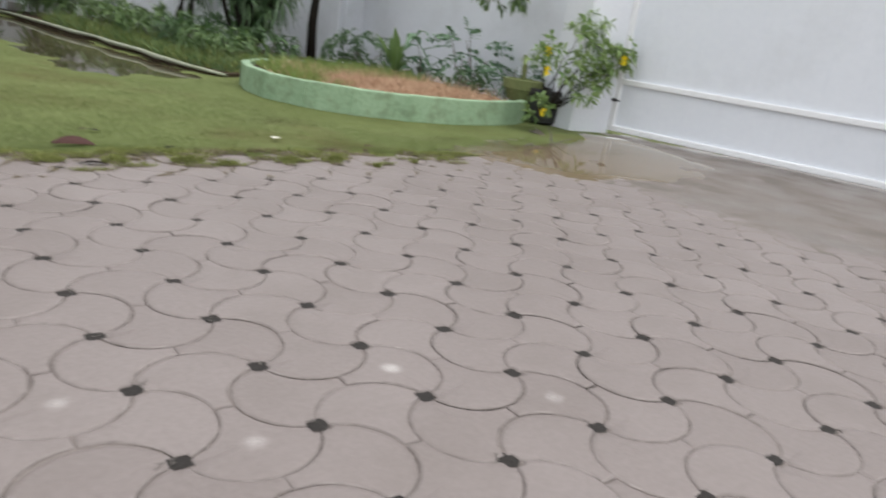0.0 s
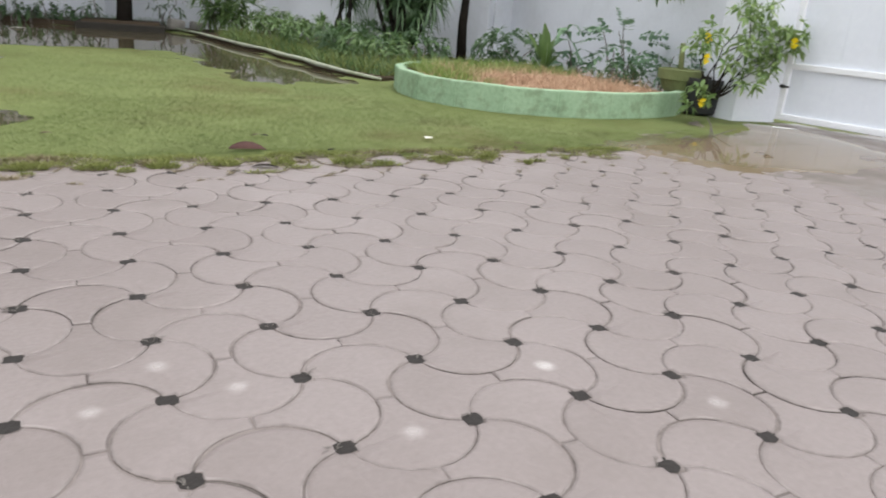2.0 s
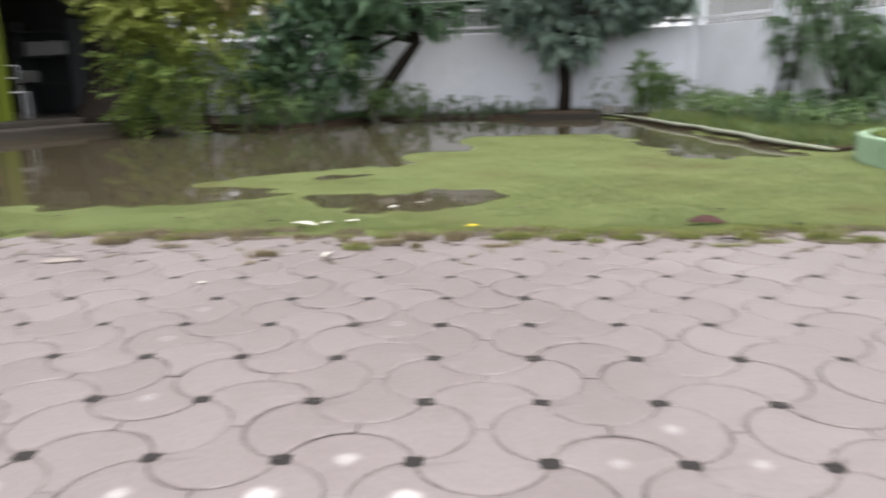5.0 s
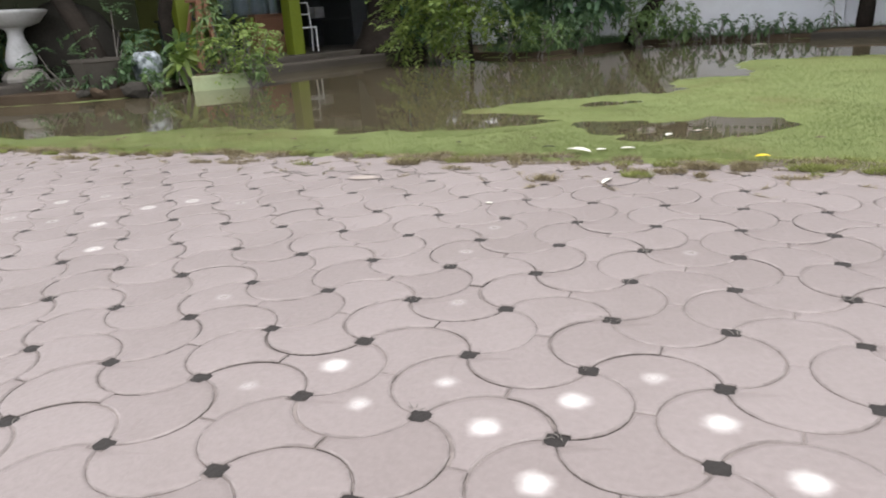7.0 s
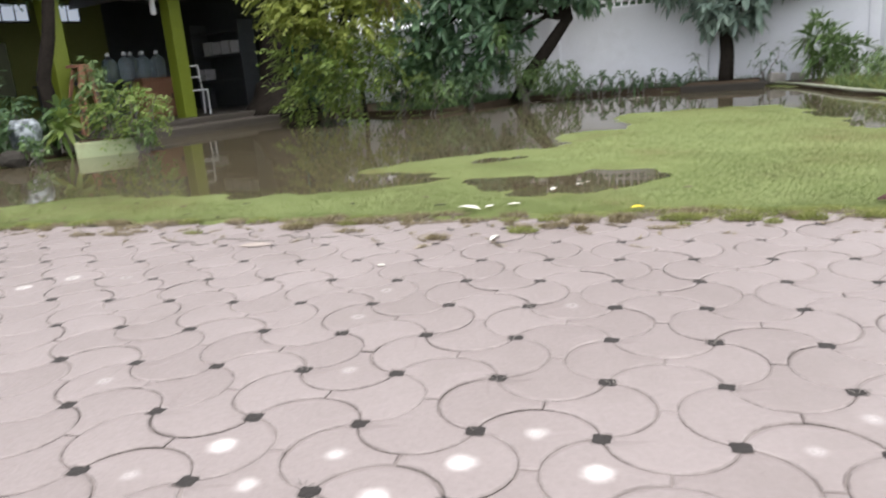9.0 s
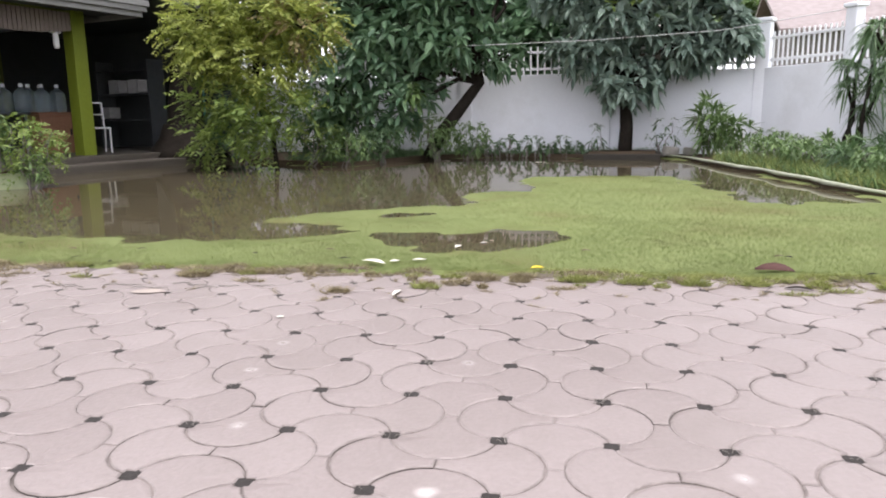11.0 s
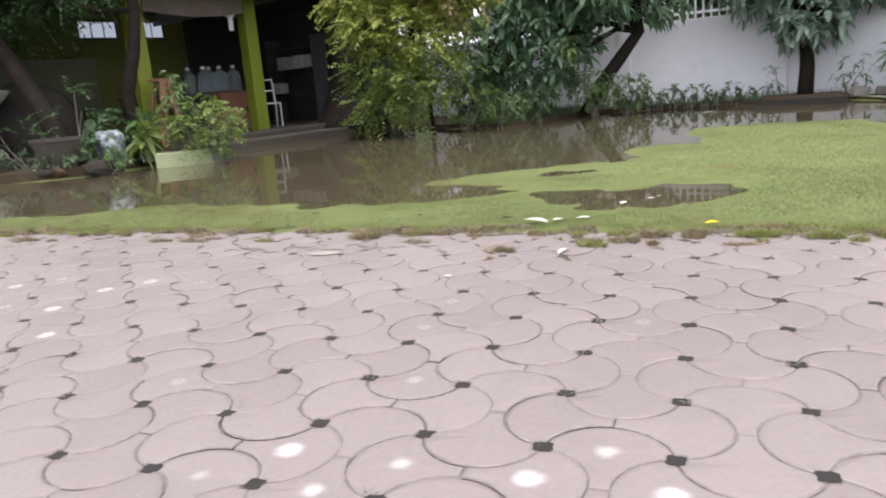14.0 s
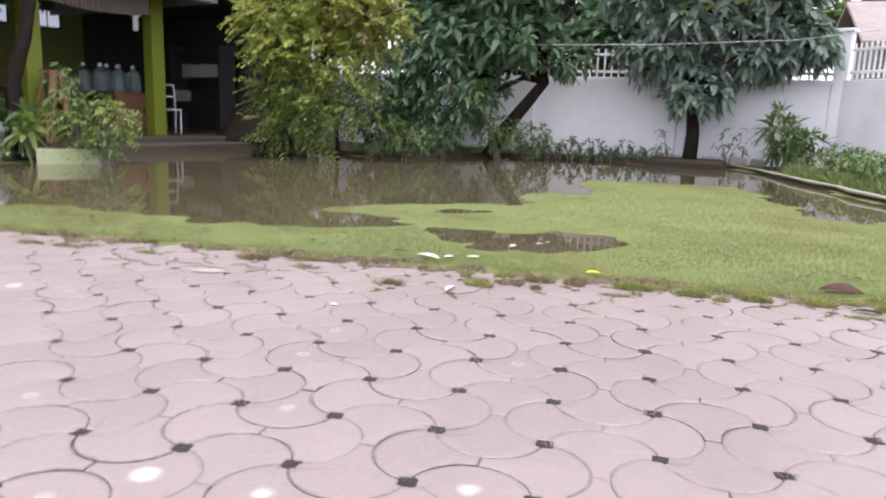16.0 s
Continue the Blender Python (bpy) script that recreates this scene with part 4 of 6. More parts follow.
# ---- planting strips and banks ----
tagged(part("planting_strip", sheet([(3.40, 4.74), (3.22, 5.2), (3.10, 5.8), (3.12, 6.3), (2.98, 6.89), (3.0, 7.5), (2.86, 8.09), (2.78, 8.7), (2.72, 9.4), (2.62, 10.3), (2.35, 11.3), (4.0, 11.3), (6.1, 7.3), (6.8, 7.4), (6.1, 2.8), (5.5, 2.9), (5.4, 4.9), (4.4, 5.0)], 0.022, rng, 0.01, 4, 0.2), SOIL),
       "damp dark soil of the planting strip", "soil", kind="structure")
tagged(part("back_bank", sheet([(2.5, 11.1), (2.0, 11.0), (1.0, 10.98), (0.2, 11.3), (-0.6, 11.45), (-1.8, 11.1), (-2.2, 10.1), (-2.7, 9.0), (-3.3, 9.2), (-4.0, 9.7), (-5.6, 10.9), (-5.6, 12.7), (2.6, 11.5)], 0.04, rng, 0.015, 4, 0.2), SOIL),
       "dark muddy bank below the boundary wall", "soil", kind="structure")
tagged(part("shed_bank", sheet([(-6.75, 7.2), (-6.45, 5.5), (-6.6, 4.65), (-7.2, 4.25), (-9.0, 3.65), (-12, 3.3), (-16, 3.2), (-16, 9), (-9.5, 8)], 0.08, rng, 0.02, 5, 0.25), SOIL),
       "muddy bank in front of the shed", "soil", kind="structure")
curb_pts = [(2.30, 11.20, 0.02), (2.60, 10.3, 0.02), (2.70, 9.4, 0.022), (2.76, 8.7, 0.03), (2.84, 8.09, 0.025), (2.98, 7.5, 0.03), (2.96, 6.89, 0.035), (3.10, 6.3, 0.03), (3.08, 5.8, 0.03), (3.20, 5.2, 0.022), (3.37, 4.72, 0.01)]
kerb = Geo()
tube(kerb, curb_pts, [0.024, 0.018, 0.024, 0.02, 0.026, 0.018, 0.025, 0.02, 0.026, 0.018, 0.014], 8)
tagged(part("edging", kerb, HOSE, smooth=True), "pale mossy concrete edging along the planting strip", "edging", kind="structure")

# low stone box round the tree at the pond's end
box_planter = thing("tree_planter", "low weathered concrete planter round the tree", "planter", at=pose(1.62, 10.95, 0, 0, 0, -8))
for size, at in (((1.25, 0.12, 0.16), (0, -0.42, -0.01)), ((0.12, 0.72, 0.16), (-0.565, 0.0, -0.01)), ((0.12, 0.72, 0.16), (0.565, 0.0, -0.01))):
    part("side_wall", box(size, at, bevel=0.02), DARK_STONE, box_planter)
part("soil", box((1.1, 0.75, 0.2), (0, 0.02, 0.0), bevel=0.03), SOIL, box_planter)
for x, y, z, s in ((2.42, 10.95, 0.09, 0.16), (2.75, 11.05, 0.08, 0.13)):
    tagged(part("stone", box((s * 1.6, s, s), (x, y, z), (4, 6, 20), 0.04), CONCRETE), "loose grey stone at the pond's edge", "stone", "stones by the pond")

# ---- raised bed ----
bed_out = [(5.42, 2.92), (5.2, 2.78), (4.85, 2.68), (4.4, 2.63), (3.95, 2.70), (3.6, 2.88), (3.34, 3.15), (3.20, 3.5), (3.22, 3.9), (3.36, 4.3), (3.7, 4.7), (4.3, 4.95)]
bed = thing("flower_bed", "raised oval bed with a green-painted concrete edge", "flower bed")
for i, (a, b) in enumerate(zip(bed_out, bed_out[1:])):
    a, b = Vector(a), Vector(b)
    d = b - a
    mid = (a + b) / 2
    part("edge_block", box((d.length + 0.015, 0.075, 0.31), (mid.x, mid.y, 0.035 + 0.003 * (i % 2)), (0, 0, math.degrees(math.atan2(d.y, d.x))), 0.012), GREEN_CURB, bed, "faded green concrete block")
inner = [(4.4 + (x - 4.4) * 0.97, 3.8 + (y - 3.8) * 0.97) for x, y in bed_out] + [(5.5, 4.9)]
part("bed_soil", sheet(inner, 0.155, rng, 0.0, 2, 0.25), SOIL, bed)


def scatter_in(poly, count, margin=0.0):
    q = np.array(poly)
    lo, hi = q.min(0), q.max(0)
    out = np.zeros((0, 2))
    while len(out) < count:
        p = rng.uniform(lo, hi, (count * 2, 2))
        out = np.concatenate([out, p[inside_depth(p, poly) > margin]])
    return out[:count]


def blades_at(p, z, tall, wide, lean=0.6):
    k = len(p)
    a = rng.uniform(0, math.tau, k)
    h = tall * rng.uniform(0.4, 1.3, k)
    b = np.c_[p, np.full(k, z)]
    s = np.stack([np.cos(a), np.sin(a), np.zeros(k)], 1) * wide
    tip = b + np.stack([rng.normal(0, lean, k) * h, rng.normal(0, lean, k) * h, h], 1)
    return np.stack([b - s, b + s, tip], 1).reshape(-1, 3), [(3 * j, 3 * j + 1, 3 * j + 2) for j in range(k)]


dry = Geo()
dry_poly = [(5.2, 2.9), (4.85, 2.78), (4.4, 2.73), (3.95, 2.80), (3.65, 3.0), (3.42, 3.3), (3.36, 3.6), (3.5, 4.1), (4.4, 4.2), (5.2, 3.9)]
dry.add(*blades_at(scatter_in(dry_poly, 6500), 0.15, 0.045, 0.006, 1.6))
clumps = scatter_in(dry_poly, 120, 0.03)
for c, tall in zip(clumps, rng.uniform(0.05, 0.14, len(clumps))):
    dry.add(*blades_at(c + rng.normal(0, 0.045, (34, 2)), 0.15, tall, 0.0028, 0.75))
tagged(part("dry_weeds", dry, DRY_GRASS), "dry orange-brown weeds covering the raised bed", "weeds", kind="stuff")
fresh = Geo()
fresh.add(*blades_at(scatter_in([(3.3, 3.3), (3.45, 3.2), (3.9, 3.9), (5.2, 4.0), (5.3, 4.7), (4.2, 4.8), (3.5, 4.4)], 2600), 0.15, 0.10, 0.010, 0.8))
fresh.add(*blades_at(scatter_in([(3.36, 3.5), (3.6, 3.1), (3.75, 3.2), (3.6, 4.0), (3.45, 4.1)], 420), 0.15, 0.07, 0.006, 0.8))
tagged(part("bed_weeds", fresh, LEAF_YELLOW), "yellow-green weeds at the back of the bed", "weeds", kind="stuff")


strip_green = Geo()
strip_green.add(*blades_at(scatter_in([(3.42, 4.85), (3.22, 5.5), (3.16, 6.2), (3.08, 7.0), (2.98, 8.0), (2.80, 9.6), (3.5, 9.6), (3.9, 7.5), (4.4, 5.2)], 5200), 0.015, 0.13, 0.009, 0.8))
strip_straw = Geo()
strip_straw.add(*blades_at(scatter_in([(3.42, 4.85), (3.22, 5.5), (3.16, 6.2), (3.08, 7.0), (2.98, 8.0), (2.80, 9.6), (3.5, 9.6), (4.2, 7.5), (4.6, 5.2)], 4200), 0.015, 0.15, 0.006, 0.8))
tagged(part("straw_weeds", strip_straw, STRAW), "pale olive half-dry weeds along the planting strip", "weeds", kind="stuff")
tagged(part("strip_weeds", strip_green, LEAF_GREEN), "low green weeds along the planting strip", "weeds", kind="stuff")
bank_green = Geo()
bank_green.add(*blades_at(scatter_in([(2.5, 11.15), (1.0, 11.02), (0.2, 11.35), (-0.6, 11.5), (-1.8, 11.2), (-2.2, 10.2), (-2.7, 9.1), (-3.3, 9.3), (-4.0, 9.8), (-4.0, 12.0), (2.5, 11.4)], 4200), 0.03, 0.12, 0.010, 0.8))
tagged(part("bank_weeds", bank_green, LEAF_DARK), "dark weeds on the muddy bank below the wall", "weeds", kind="stuff")


# ---- plants ----
def shrub(name, label, at, size, leaf_mat, style="rosette", count=120, length=0.14, width=0.05, droop=0.4, stems=7, category="shrub", per=6, stem_mat=None, group=""):
    """A bush: stems from the ground into a leafy mass."""
    t = thing(name, label, category, group, at=pose(*at))
    g, s = Geo(), Geo()
    pts, out = in_clump(rng, (0, 0, size[2] * 0.55), (size[0], size[1], size[2] * 0.5), count, 0.3)
    if style == "rosette":
        rosettes(g, pts, out, rng, per, length, width, droop, 0.8, length > 0.12)
    elif style == "frond":
        fronds(g, pts, out, rng, 6, length * 2.2, length * 0.6, width, droop)
    else:
        straps(g, pts * (0.6, 0.6, 1), out, rng, per, length, width, droop)
    for i in range(stems):
        e = pts[int(rng.integers(len(pts)))]
        branches(s, (rng.normal(0, 0.05), rng.normal(0, 0.05), -0.05), [e], rng, 0.012, 0.004)
    part("stem", s, stem_mat or BARK_GREY, t)
    part("foliage", g, leaf_mat, t)
    return t


def tree(name, label, base, trunk, trunk_r, clumps, leaf_mat, style, bark=None, per=9, length=0.25, width=0.07, droop=0.5, spread=0.9):
    """A tree: crooked tapered trunk, limbs into every clump, twigs and many leaves."""
    t = thing(name, label, "tree", at=pose(*base))
    b = np.array(base)
    w = Geo()
    pts = [tuple(np.array(p) - b) for p in trunk]
    tube(w, pts, list(np.linspace(trunk_r, trunk_r * 0.55, len(pts))), 10)
    limbs, g = Geo(), Geo()
    for i, (c, radii, count) in enumerate(clumps):
        c = np.array(c) - b
        start = pts[max(1, len(pts) - 1 - i % 3)]
        branches(limbs, start, [c], rng, trunk_r * 0.4, 0.012, 0.05)
        p, out = in_clump(rng, c, radii, count, 0.35)
        branches(limbs, c, p[:: max(1, count // 10)], rng, 0.014, 0.004, steps=2)
        if style == "rosette":
            rosettes(g, p, out, rng, per, length, width, droop, spread)
        elif style == "frond":
            fronds(g, p, out, rng, per, length, length * 0.28, width, droop)
        else:
            straps(g, p, out, rng, per, length, width, droop)
    part("trunk", w, bark or BARK, t, smooth=True)
    part("branchwork", limbs, bark or BARK, t)
    part("crown", g, leaf_mat, t)
    return t


rng = np.random.default_rng(5)
# broad tree at the pond's end, long drooping leathery leaves
# its last two clumps are added overhead, mostly out of view, for shade
mango = tree("mango_tree", "broad tree with long drooping dark leathery leaves behind the pond", (1.66, 11.0, 0.05),
     [(1.66, 11.0, 0.05), (1.68, 11.02, 0.5), (1.64, 11.05, 1.1), (1.70, 11.1, 1.8), (1.72, 11.1, 2.4)], 0.125,
     [((1.70, 10.9, 1.25), (0.62, 0.5, 0.40), 62), ((1.0, 11.0, 1.80), (0.75, 0.6, 0.42), 66), ((2.35, 11.0, 1.85), (0.8, 0.6, 0.45), 78), ((1.6, 10.9, 2.35), (1.0, 0.7, 0.5), 100), ((2.95, 11.0, 2.3), (0.6, 0.5, 0.5), 58),
      ((3.35, 11.0, 2.0), (0.45, 0.4, 0.34), 46), ((2.85, 11.0, 1.72), (0.4, 0.4, 0.25), 30), ((2.5, 11.1, 3.0), (1.1, 0.7, 0.5), 95), ((0.9, 11.1, 2.75), (0.9, 0.7, 0.45), 85), ((3.2, 11.0, 3.0), (0.55, 0.5, 0.4), 42), ((1.7, 11.2, 3.5), (1.4, 0.8, 0.5), 95), ((0.9, 10.1, 3.95), (1.5, 0.9, 0.4), 45), ((2.6, 10.0, 3.95), (1.2, 0.8, 0.4), 30)],
     LEAF_MANGO, "rosette", per=8, length=0.22, width=0.115, droop=0.4, spread=0.95)
shoots = Geo()
p, out = in_clump(rng, (0.1, -0.6, 2.75), (1.4, 0.25, 0.5), 22, 0.4)
rosettes(shoots, p, np.tile((0, -0.5, 1.0), (22, 1)), rng, 8, 0.17, 0.075, 0.15, 0.7)
part("young_leaves", shoots, LEAF_YELLOW, mango, "bright yellow-green young leaves")
# leaning tree with large leaves by the wall
# two topmost clumps are put above the view to shade wall and pond
leaning = tree("leaning_tree", "leaning many-branched tree with large dark green leaves", (-1.75, 10.9, 0.0),
     [(-1.75, 10.9, 0.0), (-1.5, 10.9, 0.45), (-1.15, 10.95, 0.9), (-0.85, 11.0, 1.3), (-0.95, 11.0, 1.9), (-0.85, 11.1, 2.7)], 0.13,
     [((-1.3, 10.5, 1.95), (0.85, 0.6, 0.45), 60), ((-0.6, 10.8, 1.75), (0.55, 0.5, 0.32), 32), ((-2.1, 10.5, 2.2), (0.7, 0.6, 0.6), 56), ((-1.9, 10.7, 1.4), (0.5, 0.4, 0.5), 28), ((-2.3, 11.2, 3.2), (0.9, 0.7, 0.7), 48), ((-2.6, 10.3, 1.7), (0.6, 0.5, 0.6), 48), ((-2.9, 10.5, 2.5), (0.7, 0.5, 0.6), 48), ((-1.4, 10.5, 2.75), (0.8, 0.6, 0.45), 48), ((-2.2, 10.2, 0.95), (0.55, 0.4, 0.45), 36), ((-3.2, 10.3, 1.1), (0.6, 0.4, 0.6), 40), ((-2.9, 11.0, 3.4), (0.9, 0.6, 0.6), 40), ((-1.3, 10.0, 3.8), (1.4, 0.8, 0.45), 80), ((-0.6, 9.2, 4.3), (1.7, 0.9, 0.4), 95)],
     LEAF_BLUE, "rosette", per=8, length=0.25, width=0.115, droop=0.25)
shrub("young_shoot", "bright green young shoot hanging before the dark leaves", (-1.85, 9.9, 0.85), (0.14, 0.12, 0.42), LEAF_GREEN, "rosette", 9, 0.17, 0.09, 0.5, 4, "plant", 6)
# thin dark branches against the sky
for e in ((1.35, 0.3, 3.6), (1.05, 0.3, 3.9), (1.65, 0.4, 3.3), (0.65, 0.3, 3.8)):
    bare = Geo()
    branches(bare, (0.85, 0.15, 1.6), [e], rng, 0.05, 0.015)
    part("bare_branch", bare, BARK, leaning)
# yellow-green tree with feathery leaves
feathery = tree("feathery_tree", "slender tree with feathery yellow-green leaves over the water", (-3.75, 8.75, 0.0),
     [(-3.75, 8.75, -0.05), (-3.78, 8.72, 0.5), (-3.9, 8.6, 1.1), (-3.95, 8.5, 1.6)], 0.035,
     [((-4.45, 8.3, 2.10), (0.55, 0.5, 0.36), 152), ((-3.75, 8.4, 2.25), (0.6, 0.5, 0.34), 159), ((-3.15, 8.5, 2.0), (0.42, 0.4, 0.36), 108), ((-4.25, 8.3, 1.65), (0.55, 0.5, 0.34), 137), ((-3.75, 8.2, 1.45), (0.45, 0.4, 0.30), 87),
      ((-4.7, 8.4, 1.85), (0.35, 0.4, 0.3), 65), ((-3.6, 8.5, 2.6), (0.4, 0.4, 0.25), 50)],
     LEAF_FEATHER, "frond", per=10, length=0.36, width=0.034, droop=0.25)
lower = Geo()
for c, radii, count in (((-0.55, -0.45, 1.0), (0.5, 0.4, 0.3), 60), ((-0.1, -0.5, 0.7), (0.5, 0.4, 0.35), 60), ((-0.75, -0.4, 0.55), (0.4, 0.35, 0.3), 45), ((0.25, -0.4, 0.95), (0.4, 0.35, 0.3), 45)):
    p, out = in_clump(rng, c, radii, count, 0.3)
    fronds(lower, p, out, rng, 8, 0.42, 0.11, 0.045, 0.3)
part("lower_leaves", lower, LEAF_YELLOW, feathery, "shaded darker green lower fronds")
tinged = Geo()
p, out = in_clump(rng, (0.55, -0.4, 2.05), (0.36, 0.3, 0.3), 34, 0.3)
fronds(tinged, p, out, rng, 9, 0.38, 0.10, 0.042, 0.25)
part("browning_leaves", tinged, DRY_LEAF, feathery, "leaves turning orange-brown")
# old tree with a thick trunk beside the shed
old = tree("old_tree", "old shade tree with a thick dark trunk beside the shed", (-6.05, 10.35, 0.1),
           [(-6.1, 10.35, 0.05), (-6.05, 10.35, 0.5), (-6.0, 10.4, 1.4), (-5.85, 10.5, 2.6), (-5.6, 10.8, 4.0)], 0.36,
           [((-5.4, 10.9, 3.9), (1.5, 1.1, 0.7), 110), ((-3.6, 11.6, 3.9), (1.5, 1.0, 0.9), 120), ((-7.2, 12.5, 4.4), (1.8, 1.0, 0.9), 110), ((-4.6, 11.8, 2.9), (1.1, 0.7, 0.8), 80), ((-2.3, 12.3, 4.2), (1.3, 0.9, 0.8), 90), ((-4.6, 10.0, 3.45), (0.9, 0.7, 0.3), 60), ((-7.8, 9.9, 4.2), (1.4, 0.8, 0.5), 90)],
           LEAF_DARK, "rosette", per=10, length=0.22, width=0.075, droop=0.5)
part("root_flare", lathe([(0.75, -0.05), (0.6, 0.12), (0.45, 0.3), (0.36, 0.55)], 12, (0, 0, 0)), BARK, old, smooth=True)
# tree on the bank beside the planter
tree("bank_tree", "crooked dark tree on the bank before the shed", (-6.62, 5.62, 0.02),
     [(-6.62, 5.62, 0.02), (-6.60, 5.6, 0.4), (-6.66, 5.6, 0.9), (-6.50, 5.65, 1.4), (-6.42, 5.7, 1.9), (-6.55, 5.75, 2.5), (-6.5, 5.8, 3.1)], 0.10,
     [((-7.3, 5.7, 2.45), (0.9, 0.8, 0.4), 190), ((-6.3, 5.6, 3.2), (1.0, 0.9, 0.4), 120), ((-8.3, 5.5, 2.3), (0.9, 0.8, 0.5), 200), ((-9.6, 5.6, 2.4), (1.0, 0.9, 0.6), 170), ((-7.6, 6.0, 3.1), (1.2, 1.0, 0.5), 140)],
     LEAF_DARK, "frond", per=8, length=0.3, width=0.03, droop=0.6)
ct = thing("bent_tree", "thick bent tree trunk leaning over the bank", "tree", at=pose(-7.15, 4.95, 0.0))
g = Geo()
tube(g, [(0, 0, 0.0), (-0.05, 0.0, 0.35), (-0.28, 0.02, 0.8), (-0.62, 0.05, 1.25), (-0.95, 0.1, 1.7), (-1.2, 0.2, 2.3)], [0.17, 0.13, 0.12, 0.11, 0.1, 0.09], 10)
part("trunk", g, BARK, ct, smooth=True)

# background trees beyond the wall
for i, (at, h, mat, clumps) in enumerate((
        ((-9.5, 15.5, 0), 5.5, LEAF_DARK, [((-9.5, 15, 4.4), (2.6, 1.2, 1.6), 130), ((-12.5, 13.5, 4.4), (2.4, 1.2, 1.6), 110), ((-10.5, 14.6, 2.6), (2.2, 0.9, 1.0), 90), ((-8.8, 12.8, 4.3), (1.9, 0.8, 0.9), 110), ((-11.5, 11.6, 4.3), (1.9, 1.2, 1.0), 110), ((-7.0, 13.4, 5.2), (2.0, 1.0, 0.9), 90)]),
        ((-4.2, 15.5, 0), 6, LEAF_DARK, [((-4.6, 15, 3.0), (1.8, 0.9, 1.2), 120), ((-4.0, 15, 5.2), (2.4, 1.2, 1.3), 120), ((-6.6, 14.8, 4.3), (1.5, 1, 1.2), 90)]),
        ((-1.6, 15.0, 0), 5, LEAF_BLUE, [((-2.0, 14.5, 3.4), (1.2, 0.9, 0.9), 80), ((-0.4, 14.8, 4.8), (1.7, 1, 0.9), 110), ((0.6, 14.6, 3.9), (1.0, 0.6, 0.8), 70), ((0.3, 13.0, 2.1), (1.1, 0.35, 0.55), 90), ((-0.2, 13.4, 2.9), (0.9, 0.4, 0.5), 50), ((-5.1, 12.9, 2.5), (0.9, 0.35, 0.7), 80), ((-2.5, 12.75, 2.4), (0.75, 0.3, 0.6), 70), ((-1.6, 13.6, 3.0), (0.9, 0.5, 0.8), 70), ((-3.2, 13.8, 2.7), (1.0, 0.5, 0.8), 80)]),
        ((2.4, 16.0, 0), 6, LEAF_MANGO, [((2.2, 15.5, 5.2), (2.2, 1.2, 1.0), 150), ((0.9, 14.2, 3.9), (1.2, 0.7, 0.7), 90), ((3.0, 14.0, 4.2), (1.1, 0.7, 0.8), 90)]),
        ((10.5, 27, 0), 5, LEAF_GREEN, [((10.5, 27, 4.0), (3.0, 1.5, 1.7), 420), ((14.5, 27, 4.0), (3.0, 1.5, 1.8), 360), ((6.5, 28, 4.2), (2.5, 1.5, 1.5), 300)]),
        ((-17, 11, 0), 5, LEAF_DARK, [((-16, 10, 2.6), (1.6, 2.5, 2.4), 170), ((-15.5, 6.5, 2.4), (1.4, 2.2, 2.2), 160), ((-15.5, 13, 3.5), (2.2, 2, 2.4), 130)]),
)):
    tree("shade_tree", "tall leafy tree standing beyond the boundary wall", at, [at, (at[0] + 0.1, at[1], h * 0.4), (at[0], at[1], h * 0.75)], 0.2, clumps, mat, "rosette", per=10, length=0.36, width=0.16, droop=0.2)


def palm_clump(at, stems, tall, lean, label):
    """Thin upright stems with tufts of long narrow leaves."""
    t = thing("dracaena", label, "plant", "narrow-leaved plants by the wall", at=pose(*at))
    f = Geo()
    for i in range(stems):
        s = Geo()
        x, y = rng.normal(0, 0.12), rng.normal(0, 0.12)
        e = (x + rng.normal(0, lean), y + rng.normal(0, lean), tall * rng.uniform(0.65, 1.05))
        p = bend((x * 0.5, y * 0.5, -0.05), e, rng, 5, 0.03)
        tube(s, p, list(np.linspace(0.032, 0.018, len(p))), 7)
        part("stem", s, BARK, t)
        q = np.array([p[-1], p[-1], p[-2], p[-3]]) + rng.normal(0, 0.05, (4, 3))
        straps(f, q, np.tile((0, 0, 1.0), (4, 1)), rng, 34, 0.30, 0.03, 0.9)
    part("foliage", f, LEAF_DARK, t)


palm_clump((4.62, 7.05, 0.03), 9, 1.5, 0.28, "bushy clump with dark stems and narrow drooping leaves")
palm_clump((4.75, 7.2, 0.03), 6, 1.0, 0.3, "bushy clump with dark stems and narrow drooping leaves")
palm_clump((4.45, 8.9, 0.03), 4, 1.6, 0.18, "slender grey stems with narrow drooping leaf tufts")
tree("slim_tree", "slim dark forked trunk beside the wall", (5.5, 7.0, 0.03), [(5.5, 7.0, 0.0), (5.48, 7.0, 0.5), (5.52, 7.02, 1.0), (5.62, 7.05, 1.6)], 0.07,
     [((5.3, 7.0, 2.3), (0.7, 0.5, 0.5), 60), ((5.9, 6.9, 2.2), (0.5, 0.4, 0.5), 40)], LEAF_DARK, "rosette", per=8, length=0.18, width=0.05)

